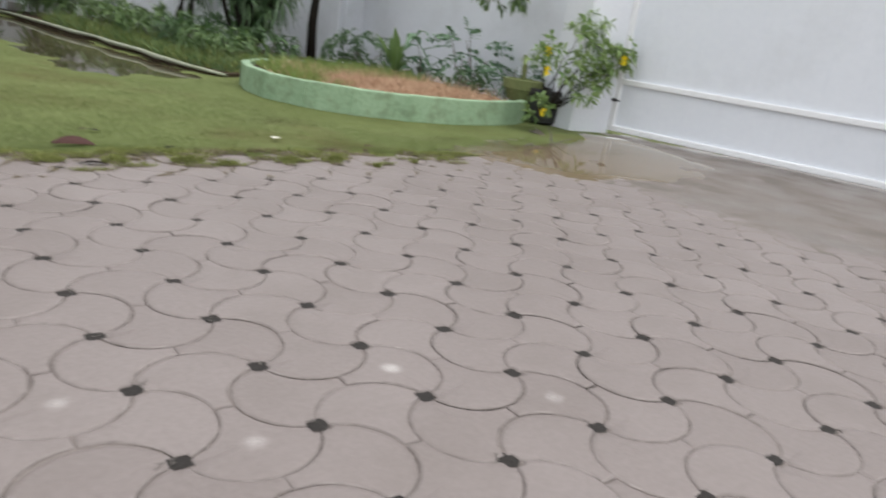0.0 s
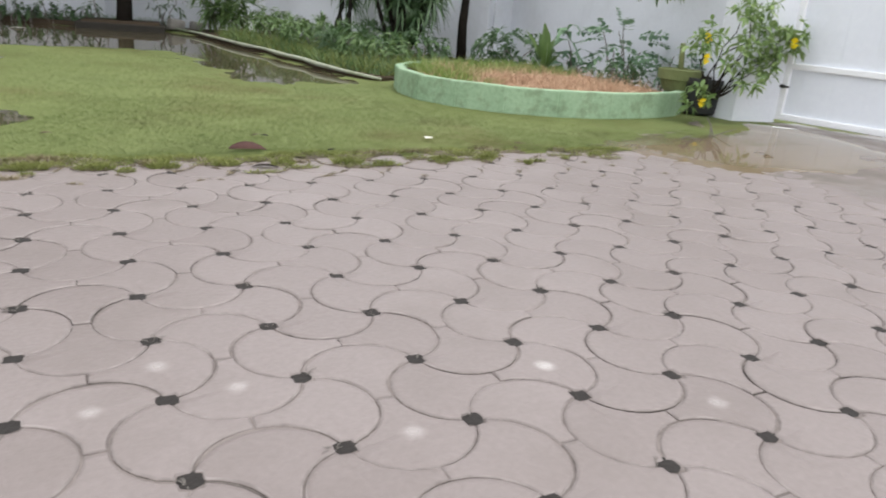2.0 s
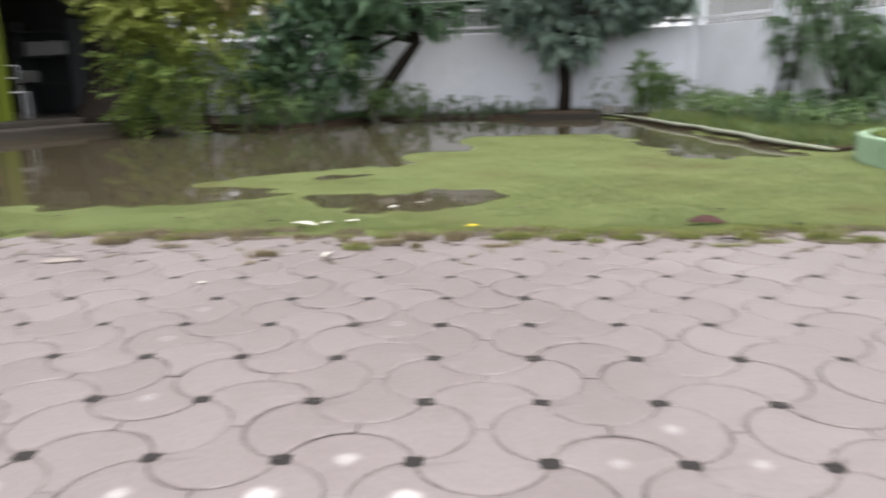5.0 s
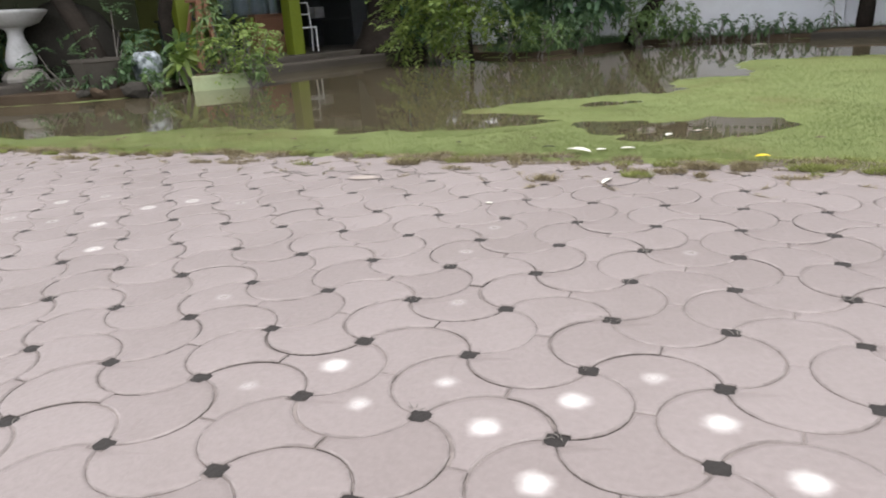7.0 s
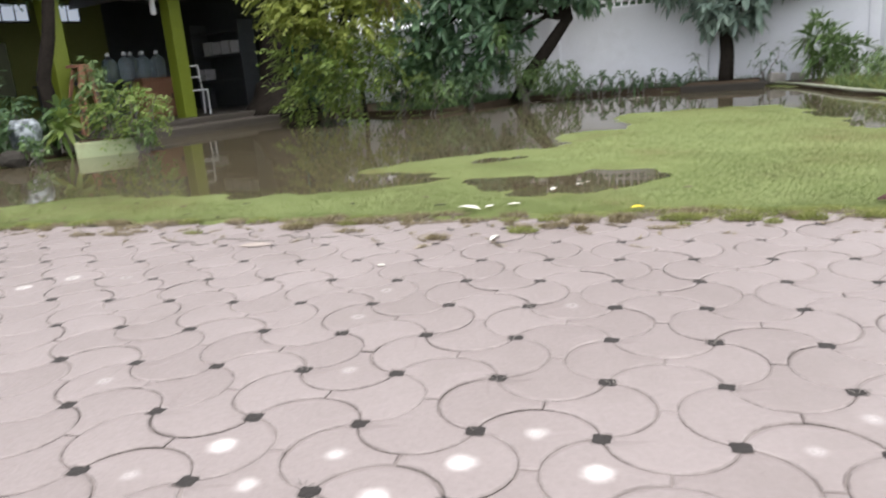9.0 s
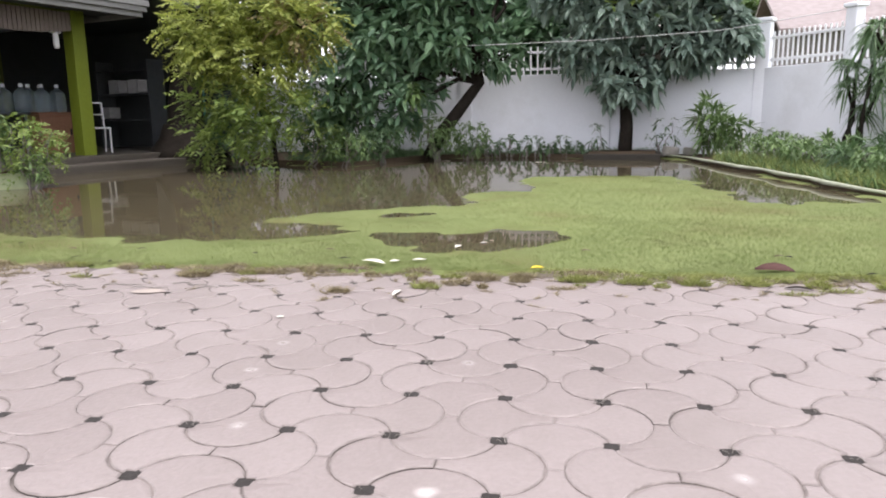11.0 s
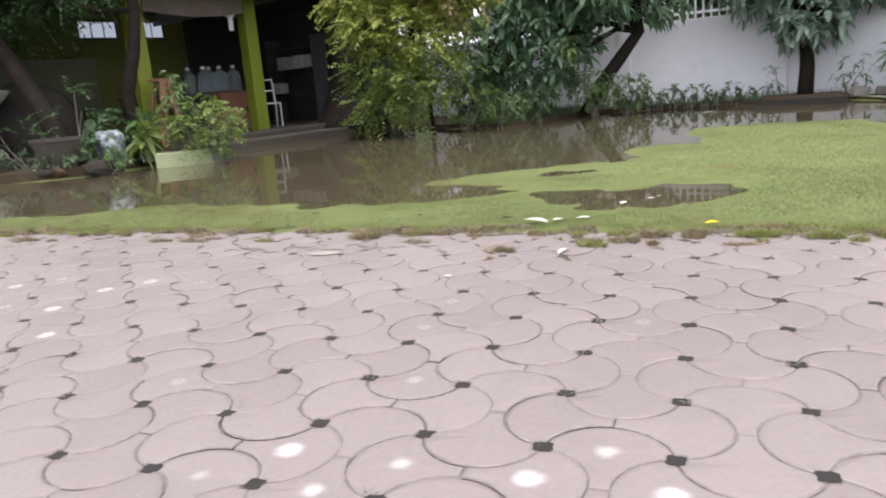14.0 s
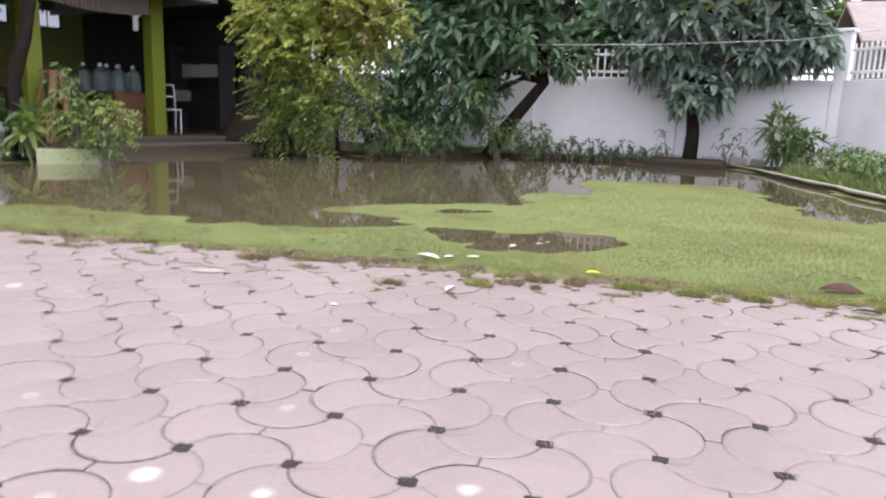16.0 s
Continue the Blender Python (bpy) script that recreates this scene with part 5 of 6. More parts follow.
# bushes along the pond
for at, size, mat, style, count, length, width, label in (
        ((-1.55, 10.45, 0.02), (0.45, 0.35, 0.75), LEAF_GREEN, "rosette", 120, 0.09, 0.035, "dense green bush at the water's edge"),
        ((-1.0, 10.75, 0.02), (0.4, 0.3, 0.6), LEAF_GREEN, "rosette", 90, 0.09, 0.035, "dense green bush at the water's edge"),
        ((-2.35, 9.75, 0.02), (0.4, 0.4, 0.6), LEAF_DARK, "rosette", 90, 0.10, 0.04, "low dark bush at the water's edge"),
        ((-2.75, 9.05, 0.02), (0.45, 0.35, 0.5), LEAF_GREEN, "rosette", 100, 0.09, 0.03, "leafy green bush overhanging the water"),
        ((-3.35, 9.2, 0.02), (0.4, 0.4, 0.55), LEAF_YELLOW, "frond", 40, 0.13, 0.03, "feathery yellow-green bush by the water"),
        ((-3.0, 10.4, 0.02), (0.6, 0.5, 1.2), LEAF_DARK, "rosette", 150, 0.14, 0.055, "tall dark bush below the wall"),
        ((-3.75, 10.7, 0.02), (0.6, 0.4, 1.5), LEAF_DARK, "rosette", 150, 0.15, 0.06, "tall dark bush below the wall"),
        ((-4.6, 9.6, 0.02), (0.5, 0.4, 0.9), LEAF_DARK, "frond", 50, 0.15, 0.035, "shaded ferny bush below the wall"),
        ((-5.2, 10.6, 0.02), (0.5, 0.4, 1.2), LEAF_DARK, "rosette", 100, 0.14, 0.05, "tall dark bush below the wall"),
        ((2.98, 10.6, 0.03), (0.45, 0.4, 0.9), LEAF_GREEN, "strap", 34, 0.32, 0.04, "bright shrub with lance-shaped leaves at the pond's end"),
        ((3.2, 10.2, 0.03), (0.5, 0.4, 0.6), LEAF_GREEN, "strap", 26, 0.28, 0.035, "bright shrub with lance-shaped leaves at the pond's end"),
        ((3.7, 9.5, 0.03), (0.5, 0.5, 0.42), LEAF_GREEN, "rosette", 110, 0.10, 0.03, "low straggling ground cover on the strip"),
        ((3.5, 8.6, 0.03), (0.5, 0.5, 0.38), LEAF_GREEN, "rosette", 110, 0.10, 0.03, "low straggling ground cover on the strip"),
        ((4.1, 8.3, 0.03), (0.5, 0.5, 0.40), LEAF_GREEN, "strap", 30, 0.25, 0.025, "low straggling ground cover on the strip"),
        ((3.65, 7.6, 0.03), (0.5, 0.5, 0.36), LEAF_GREEN, "rosette", 110, 0.10, 0.03, "low straggling ground cover on the strip"),
        ((3.7, 6.7, 0.03), (0.5, 0.5, 0.36), LEAF_DARK, "strap", 36, 0.24, 0.025, "low straggling ground cover on the strip"),
        ((3.85, 6.0, 0.03), (0.5, 0.5, 0.34), LEAF_GREEN, "rosette", 110, 0.09, 0.03, "low straggling ground cover on the strip"),
        ((4.4, 6.2, 0.03), (0.5, 0.4, 0.36), LEAF_DARK, "rosette", 90, 0.10, 0.035, "low straggling ground cover on the strip"),
        ((4.6, 7.7, 0.03), (0.5, 0.5, 0.42), LEAF_DARK, "strap", 30, 0.25, 0.025, "low straggling ground cover on the strip"),
        ((5.4, 5.6, 0.03), (0.5, 0.5, 0.5), LEAF_DARK, "rosette", 80, 0.12, 0.04, "low green bush behind the bed")):
    shrub("shrub", label, at, size, mat, style, count, length, width, group="bushes round the pond", per=10 if style == "strap" else 6)
for i in range(9):
    x = -1.0 + i * 0.23
    shrub("wall_plant", "small dark leafy plant at the foot of the wall", (x, 11.38 - 0.12 * i * 0.23, 0.03), (0.14, 0.1, 0.25 + 0.12 * rng.random()), LEAF_DARK, "rosette", 12, 0.10, 0.05, 0.5, 4, "plant", 4, group="plants at the wall's foot")
shrub("wall_plant", "leggy plant with a leafy bent stem by the tree", (2.3, 11.0, 0.05), (0.3, 0.15, 0.65), LEAF_DARK, "rosette", 22, 0.10, 0.035, 0.4, 6, "plant", 4)
shrub("wall_plant", "leggy plant beside the tree planter", (1.2, 11.0, 0.05), (0.2, 0.15, 0.5), LEAF_DARK, "rosette", 16, 0.12, 0.03, 0.6, 5, "plant", 4)

# plants at the back of the bed
bn = thing("banana_plant", "young plant with broad upright bright green leaves", "plant", at=pose(4.95, 4.3, 0.14))
g = Geo()
for a, tilt, ln in ((0.2, 0.25, 0.40), (1.6, 0.35, 0.36), (2.7, 0.5, 0.42), (4.1, 0.45, 0.34), (5.2, 0.7, 0.30), (3.4, 0.15, 0.44)):
    leaves(g, [(0, 0, 0.04)], [(math.cos(a) * tilt, math.sin(a) * tilt, 1)], ln * 1.25, 0.17, rng, 0.15, 0.12, True)
part("foliage", g, LEAF_GREEN, bn)
shrub("taro", "plant with long dark drooping leaves behind the bed", (5.35, 4.4, 0.12), (0.25, 0.2, 0.55), LEAF_BLUE, "strap", 7, 0.42, 0.08, 0.9, 5, "plant", 4)
shrub("fern", "upright ferny plant behind the bed", (5.75, 4.1, 0.12), (0.3, 0.25, 0.62), LEAF_BLUE, "frond", 30, 0.13, 0.05, 0.3, 8, "plant")
shrub("fern", "spreading ferny plant below the wall", (5.85, 3.6, 0.10), (0.25, 0.25, 0.36), LEAF_BLUE, "frond", 26, 0.12, 0.04, 0.4, 6, "plant")
shrub("fern", "low weeds beside the flower pot", (5.2, 3.5, 0.14), (0.3, 0.2, 0.22), LEAF_DARK, "rosette", 40, 0.07, 0.03, 0.4, 5, "plant")

# pots by the gate pillar
pot = thing("flower_pot", "round moss-covered clay flower pot on the bed", "flower pot", at=pose(5.50, 3.03, 0.16))
part("bowl", lathe([(0.10, 0.0), (0.13, 0.02), (0.16, 0.09), (0.165, 0.11), (0.19, 0.115), (0.195, 0.20), (0.17, 0.205), (0.16, 0.16)], 24), MOSS, pot, smooth=False)
part("soil", lathe([(0.155, 0.12), (0.15, 0.17), (0.05, 0.185)], 20), SOIL, pot)
g = Geo()
tube(g, [(0.0, 0, 0.15), (-0.02, 0, 0.3), (-0.035, 0, 0.42)], [0.024, 0.026, 0.02], 7)
part("stump", g, MOSS, pot, "green upright cactus-like stem")
bp = thing("black_pot", "old black plastic pot beside the pillar", "flower pot", at=pose(5.64, 2.88, 0.0))
part("bowl", lathe([(0.14, 0.0), (0.17, 0.02), (0.20, 0.26), (0.215, 0.27), (0.215, 0.31), (0.19, 0.31), (0.185, 0.25)], 24), BLACK, bp)
part("soil", lathe([(0.185, 0.18), (0.18, 0.26), (0.05, 0.28)], 16), SOIL, bp)
fs = thing("flowering_shrub", "straggling green shrub with yellow flowers by the gate", "shrub", at=pose(5.465, 2.56, -0.10))
s, g = Geo(), Geo()
base = np.array((-0.08, 0.05, 0.26))
ends = [(-0.42, -0.12, 0.70), (-0.34, -0.1, 0.30), (0.44, -0.22, 0.72), (-0.30, -0.1, 0.78), (-0.05, -0.15, 0.95), (0.20, -0.1, 1.05), (0.42, -0.2, 0.72), (0.30, -0.2, 0.55), (0.12, -0.25, 0.45), (-0.1, -0.2, 0.62), (0.36, -0.1, 0.60), (0.5, -0.2, 0.85), (0.25, -0.15, 0.85), (0.05, -0.2, 0.74)]
for e in ends:
    pts = bend(base, e, rng, 5, 0.08)
    tube(s, pts, list(np.linspace(0.008, 0.003, len(pts))), 6, False)
    p, out = in_clump(rng, e, (0.16, 0.12, 0.11), 11, 0.2)
    rosettes(g, p, out, rng, 5, 0.085, 0.036, 0.2, 0.9, True)
part("stem", s, BARK, fs)
part("foliage", g, surface("light_green_leaf", (0.12, 0.21, 0.06), (0.32, 0.42, 0.17), rough=0.5, grain=9, patch=2, bump=0, island=0.6, through_light=0.35), fs)
for x, y, z in ((-0.42, -0.18, 0.75), (-0.42, -0.2, 0.60), (-0.34, -0.16, 0.27), (0.42, -0.3, 0.76)):
    g = Geo()
    a = np.arange(5) * math.tau / 5 + rng.uniform(0, 1)
    leaves(g, np.tile((x, y, z), (5, 1)), np.stack([np.cos(a), np.full(5, -0.5), np.sin(a)], 1), 0.055, 0.055, rng, 0.02, 0.05, True)
    part("flower", g, YELLOW, fs, "yellow five-petalled flower")
# spray of leaves hanging over the wall
ob_m = thing("overhanging_branch", "leafy green branch hanging over the wall", "branch", at=pose(6.40, 4.6, 2.40))
s, g = Geo(), Geo()
drop = [(0, 0, 0), (-0.25, -0.25, 0.12), (-0.5, -0.6, -0.3), (-0.72, -0.9, -1.05), (-0.85, -1.0, -1.42)]
tube(s, drop, [0.016, 0.013, 0.010, 0.007, 0.004], 6)
p, out = in_clump(rng, (-0.80, -0.98, -1.30), (0.4, 0.3, 0.2), 36, 0.2)
branches(s, drop[3], p[::4], rng, 0.006, 0.002, steps=2)
rosettes(g, p, out, rng, 6, 0.09, 0.035, 0.5, 0.8, False)
part("stem", s, BARK_GREY, ob_m)
part("foliage", g, LEAF_GREEN, ob_m)
g = Geo()
p = np.array([(-0.40 + 0.012 * k, 0.10, -1.06 - 0.035 * k) for k in range(6)]) + rng.normal(0, 0.014, (6, 3))
rosettes(g, p, np.tile((0, -1.0, 0.2), (6, 1)), rng, 4, 0.032, 0.02, 0.3, 0.8, False)
part("blossom", g, surface("mauve_petal", (0.36, 0.12, 0.22), (0.55, 0.25, 0.36), rough=0.6, grain=20, patch=3, bump=0, through_light=0.2), ob_m, "small mauve hanging blossoms")

# ---- bank before the shed ----
pl = thing("planter_box", "long pale green concrete planter standing in the water", "planter", at=pose(-5.85, 5.58, 0, 0, 0, 40))
part("trough", box((0.78, 0.32, 0.3), (0, 0, 0.0), bevel=0.02), surface("pale_green_paint", (0.27, 0.32, 0.17), (0.38, 0.43, 0.26), rough=0.8, grain=25, patch=3, bump=0.2, stain=(0.2, 0.2, 0.1), stain_scale=3, stain_amount=0.5), pl)
part("soil", box((0.68, 0.24, 0.04), (0, 0, 0.15), bevel=0.01), SOIL, pl)
for at, size, mat, style, count, ln, wd in (((-5.75, 5.65, 0.12), (0.3, 0.25, 0.65), LEAF_YELLOW, "frond", 56, 0.12, 0.035), ((-5.95, 5.6, 0.12), (0.28, 0.22, 1.0), LEAF_GREEN, "rosette", 70, 0.10, 0.03), ((-5.5, 5.75, 0.1), (0.28, 0.24, 0.6), LEAF_YELLOW, "frond", 70, 0.10, 0.03), ((-5.42, 5.6, 0.02), (0.2, 0.18, 0.35), LEAF_GREEN, "rosette", 40, 0.07, 0.03),
                                           ((-6.2, 5.3, 0.1), (0.16, 0.14, 0.40), LEAF_YELLOW, "strap", 6, 0.26, 0.09), ((-6.35, 5.5, 0.08), (0.2, 0.2, 0.5), LEAF_GREEN, "strap", 6, 0.3, 0.09), ((-7.0, 5.0, 0.1), (0.3, 0.3, 0.9), LEAF_DARK, "frond", 30, 0.12, 0.03),
                                           ((-6.9, 4.65, 0.05), (0.3, 0.25, 0.25), LEAF_DARK, "rosette", 40, 0.07, 0.03), ((-6.55, 4.9, 0.03), (0.3, 0.22, 0.4), LEAF_DARK, "rosette", 46, 0.09, 0.035), ((-6.85, 5.35, 0.05), (0.35, 0.3, 0.7), LEAF_DARK, "rosette", 60, 0.11, 0.04), ((-7.6, 4.75, 0.05), (0.4, 0.3, 0.55), LEAF_DARK, "frond", 40, 0.12, 0.035), ((-6.3, 4.85, 0.0), (0.2, 0.15, 0.25), LEAF_GREEN, "rosette", 26, 0.07, 0.03), ((-9.2, 4.9, 0.05), (0.6, 0.6, 1.3), LEAF_DARK, "rosette", 140, 0.13, 0.05), ((-10.5, 4.6, 0.05), (0.7, 0.6, 1.6), LEAF_DARK, "rosette", 150, 0.14, 0.05)):
    shrub("potted_plant", "leafy plant growing by the pale green planter", at, size, mat, style, count, ln, wd, category="plant", group="plants on the bank", per=8 if style == "strap" else 6)
pp = thing("pedestal", "turned grey concrete pedestal on a stepped base", "pedestal", at=pose(-8.45, 4.85, 0.06))
part("plinth", box((0.5, 0.5, 0.16), (0, 0, 0.06), (0, 0, 20), 0.03), MUDDY, pp)
part("base", lathe([(0.26, 0.12), (0.27, 0.18), (0.22, 0.26), (0.12, 0.29)], 8), CONCRETE, pp)
PALE = surface("pale_cast_stone", (0.42, 0.42, 0.42), (0.58, 0.58, 0.58), rough=0.8, grain=30, patch=4, bump=0.3, stain=(0.2, 0.2, 0.18), stain_scale=4, stain_amount=0.5)
part("shaft", lathe([(0.10, 0.28), (0.17, 0.32), (0.185, 0.40), (0.15, 0.52), (0.10, 0.66), (0.095, 0.74), (0.12, 0.78), (0.20, 0.82)], 24), PALE, pp, smooth=True)
part("bowl", lathe([(0.18, 0.80), (0.30, 0.84), (0.40, 0.95), (0.43, 0.99), (0.40, 1.0), (0.25, 0.92)], 28), PALE, pp, smooth=True)
cp = thing("concrete_pot", "square tapered concrete pot with weeds", "flower pot", at=pose(-7.0, 4.68, 0.06, 0, 0, 25))
part("body", lathe([(0.20, 0.0), (0.29, 0.33), (0.31, 0.34), (0.31, 0.38), (0.27, 0.38), (0.26, 0.3)], 4), MUDDY, cp)
part("soil", lathe([(0.25, 0.2), (0.25, 0.34), (0.05, 0.36)], 4), SOIL, cp)
bag = thing("plastic_pot", "pale blue-white plastic pot with dark markings", "flower pot", at=pose(-6.62, 5.12, 0.07))
part("body", lathe([(0.13, 0.0), (0.15, 0.03), (0.18, 0.25), (0.17, 0.34), (0.12, 0.40), (0.11, 0.36)], 18), surface("marbled_plastic", (0.05, 0.065, 0.07), (0.40, 0.44, 0.47), rough=0.5, grain=14, patch=9, spread=0.08, bump=0.1), bag)
bo_bm = bmesh.new()
bmesh.ops.create_icosphere(bo_bm, subdivisions=3, radius=1.0)
for v in bo_bm.verts:
    v.co *= 1 + 0.18 * noise.noise(v.co * 1.3) + 0.05 * noise.noise(v.co * 4)
    v.co = Vector((v.co.x * 0.75, v.co.y * 0.6, v.co.z * 0.62))
tagged(part("boulder", bo_bm, DARK_STONE, smooth=True), "large rounded grey boulder behind the bent trunk", "boulder").matrix_basis = pose(-8.6, 5.75, 0.55, 0, 0, 20)
for i in range(16):
    r_bm = bmesh.new()
    bmesh.ops.create_icosphere(r_bm, subdivisions=2, radius=1.0)
    for v in r_bm.verts:
        v.co *= 1 + 0.35 * noise.noise(v.co * 1.6 + Vector((i * 3.1, 0, 0)))
    k = rng.uniform(0.05, 0.12)
    o = tagged(part("rock", r_bm, DARK_STONE if i % 3 else SOIL), "muddy rock at the water's edge", "rock", "rocks on the bank")
    o.matrix_basis = pose(rng.uniform(-7.1, -6.35), rng.uniform(4.3, 5.4), 0.06, rng.uniform(0, 90), 0, rng.uniform(0, 180)) @ Matrix.Diagonal((k * 1.4, k, k * 0.6, 1))

# ---- in and round the shed ----
def in_shed(x, y, z=FLOOR, turn=0.0):
    return shed_m @ pose(x, y, z, 0, 0, turn)


cb = thing("cabinet", "small brown wooden cabinet on the shed floor", "cabinet", at=in_shed(2.62, 1.45))
part("body", box((0.62, 0.5, 0.66), (0, 0, 0.33), bevel=0.012), BROWN, cb)
part("top", box((0.68, 0.56, 0.035), (0, 0, 0.68), bevel=0.008), BROWN, cb)
cb_door = part("door", box((0.56, 0.02, 0.56), (0, -0.262, 0.33), bevel=0.006), BROWN, cb)
part("handle", box((0.02, 0.03, 0.1), (0.22, -0.285, 0.36), bevel=0.005), BLACK, cb_door, "small dark handle")
tb = thing("work_table", "dark wooden table along the shed", "table", at=in_shed(1.5, 1.6))
part("tabletop", box((1.5, 0.55, 0.04), (0, 0, 0.68), bevel=0.008), DARK, tb)
for x in (-0.68, 0.68):
    for y in (-0.22, 0.22):
        part("leg", box((0.05, 0.05, 0.66), (x, y, 0.33), bevel=0.006), DARK, tb)
glass = bpy.data.materials.new("clear_blue_plastic")
glass.use_nodes = True
gb = glass.node_tree.nodes["Principled BSDF"]
gb.inputs["Base Color"].default_value = (0.52, 0.62, 0.66, 1)
gb.inputs["Roughness"].default_value = 0.08
gb.inputs["Transmission Weight"].default_value = 0.8
gb.inputs["IOR"].default_value = 1.3
first = None
for x, y, top in ((2.78, 1.36, 0.70), (2.52, 1.40, 0.70), (2.66, 1.64, 0.70), (2.36, 1.5, 0.70), (2.16, 1.38, 0.70), (2.0, 1.62, 0.70), (1.15, 1.5, 0.70), (0.9, 1.6, 0.70)):
    if first is None:
        first = thing("water_bottle", "large clear blue plastic water bottle", "water bottle", "water bottles in the shed", at=in_shed(x, y, FLOOR + top))
        bottle = part("body", lathe([(0.10, 0.0), (0.125, 0.015), (0.128, 0.1), (0.12, 0.12), (0.128, 0.14), (0.128, 0.28), (0.105, 0.34), (0.04, 0.385), (0.03, 0.42)], 20), glass, first, smooth=True)
        part("cap", lathe([(0.034, 0.41), (0.036, 0.42), (0.034, 0.46), (0.02, 0.465)], 14), WHITE_METAL, bottle, "white cap")
    else:
        copy_thing(first, in_shed(x, y, FLOOR + top, x * 90))
ld = thing("step_stand", "reddish brown wooden folding step stand", "step stand", at=in_shed(0.35, -0.35, FLOOR - 0.06, 15))
for sx in (-1, 1):
    part("leg", box((0.10, 0.04, 0.98), (0.13 * sx, -0.06, 0.48), (0, -9 * sx, 0), 0.006), BROWN, ld)
    part("rear_leg", box((0.05, 0.03, 0.95), (0.12 * sx, 0.2, 0.46), (14, -8 * sx, 0), 0.006), BROWN, ld)
part("top", box((0.26, 0.2, 0.04), (0, 0.03, 0.96), bevel=0.006), BROWN, ld)
for z in (0.3, 0.6):
    part("tread", box((0.28, 0.1, 0.025), (0, -0.06, z), bevel=0.005), BROWN, ld)
wc = thing("metal_chair", "white tubular metal chair frame by the shed", "chair", at=in_shed(2.95, 0.7, FLOOR, -25))
for x in (-0.2, 0.2):
    g = Geo()
    tube(g, [(x, -0.2, 0), (x, -0.22, 0.42), (x, 0.18, 0.42), (x, 0.26, 0.85)], [0.014] * 4, 8)
    part("side_frame", g, WHITE_METAL, wc)
    g = Geo()
    tube(g, [(x, 0.22, 0), (x, 0.14, 0.42)], [0.014] * 2, 8)
    part("leg", g, WHITE_METAL, wc)
for z, y in ((0.85, 0.26), (0.65, 0.23), (0.42, -0.2), (0.42, 0.16)):
    g = Geo()
    tube(g, [(-0.2, y, z), (0.2, y, z)], [0.013] * 2, 8)
    part("crossbar", g, WHITE_METAL, wc)
# store behind the shed: lean-to with shelves, its shade put into dark panels
lt = thing("lean_to", "dark open lean-to store behind the shed", "store", at=in_shed(4.1, 1.6, 0.0))
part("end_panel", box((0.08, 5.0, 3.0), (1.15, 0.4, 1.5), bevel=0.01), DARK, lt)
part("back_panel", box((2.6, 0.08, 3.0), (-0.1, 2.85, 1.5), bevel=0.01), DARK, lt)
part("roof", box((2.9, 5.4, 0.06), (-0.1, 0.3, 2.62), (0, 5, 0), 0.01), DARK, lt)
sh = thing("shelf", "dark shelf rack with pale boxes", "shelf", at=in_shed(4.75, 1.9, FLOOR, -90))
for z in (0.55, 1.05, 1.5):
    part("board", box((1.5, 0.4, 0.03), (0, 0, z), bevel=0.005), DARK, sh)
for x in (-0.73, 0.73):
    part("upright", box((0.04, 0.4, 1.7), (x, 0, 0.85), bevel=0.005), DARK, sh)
for i in range(5):
    o = tagged(part("storage_box", box((0.24, 0.26, 0.22 + 0.05 * (i % 2)), (0, 0, 0.13), bevel=0.015), PALE), "pale plastic storage box on the shelf", "box", "boxes on the shelf")
    o.matrix_basis = in_shed(4.7, 1.35 + 0.28 * i, FLOOR + (1.065 if i < 4 else 0.565), 90)
tagged(part("board_panel", box((0.05, 0.75, 0.85), (0, 0, 0.45), bevel=0.01), TEAL), "teal painted board leaning in the store", "board").matrix_basis = in_shed(5.0, 0.55, FLOOR + 0.5)
# bright high windows in the shed's rear wall
pane_mat = bpy.data.materials.new("daylight_glow_pane")
pane_mat.use_nodes = True
pb = pane_mat.node_tree.nodes["Principled BSDF"]
pb.inputs["Base Color"].default_value = (0.8, 0.85, 0.9, 1)
pb.inputs["Emission Color"].default_value = (0.75, 0.85, 1.0, 1)
# daylight behind the panes is put in as a faint emission
pb.inputs["Emission Strength"].default_value = 0.22
for k, x in enumerate((1.71, 2.72)):
    w = tagged(new("window_%d" % (k + 1)), "high daylit window in the shed's rear wall", "window", kind="structure")
    w.matrix_basis = in_shed(x, 4.11, 2.26)
    surround = part("window_frame", box((0.80, 0.04, 0.36), (0, 0.015, 0), bevel=0.01), DARK, w)
    for i in range(3):
        part("pane", box((0.215, 0.02, 0.29), (-0.25 + 0.25 * i, -0.012, 0), bevel=0.004), pane_mat, surround)
fx = thing("wall_lamp", "small white lamp fitting under the shed's eave", "lamp", at=in_shed(1.95, 0.05, 2.0))
part("bracket", box((0.16, 0.06, 0.08), (0, 0, 0.08), bevel=0.01), WHITE_METAL, fx)
part("tube", lathe([(0.03, -0.18), (0.045, -0.15), (0.04, 0.06)], 12), WHITE_METAL, fx)

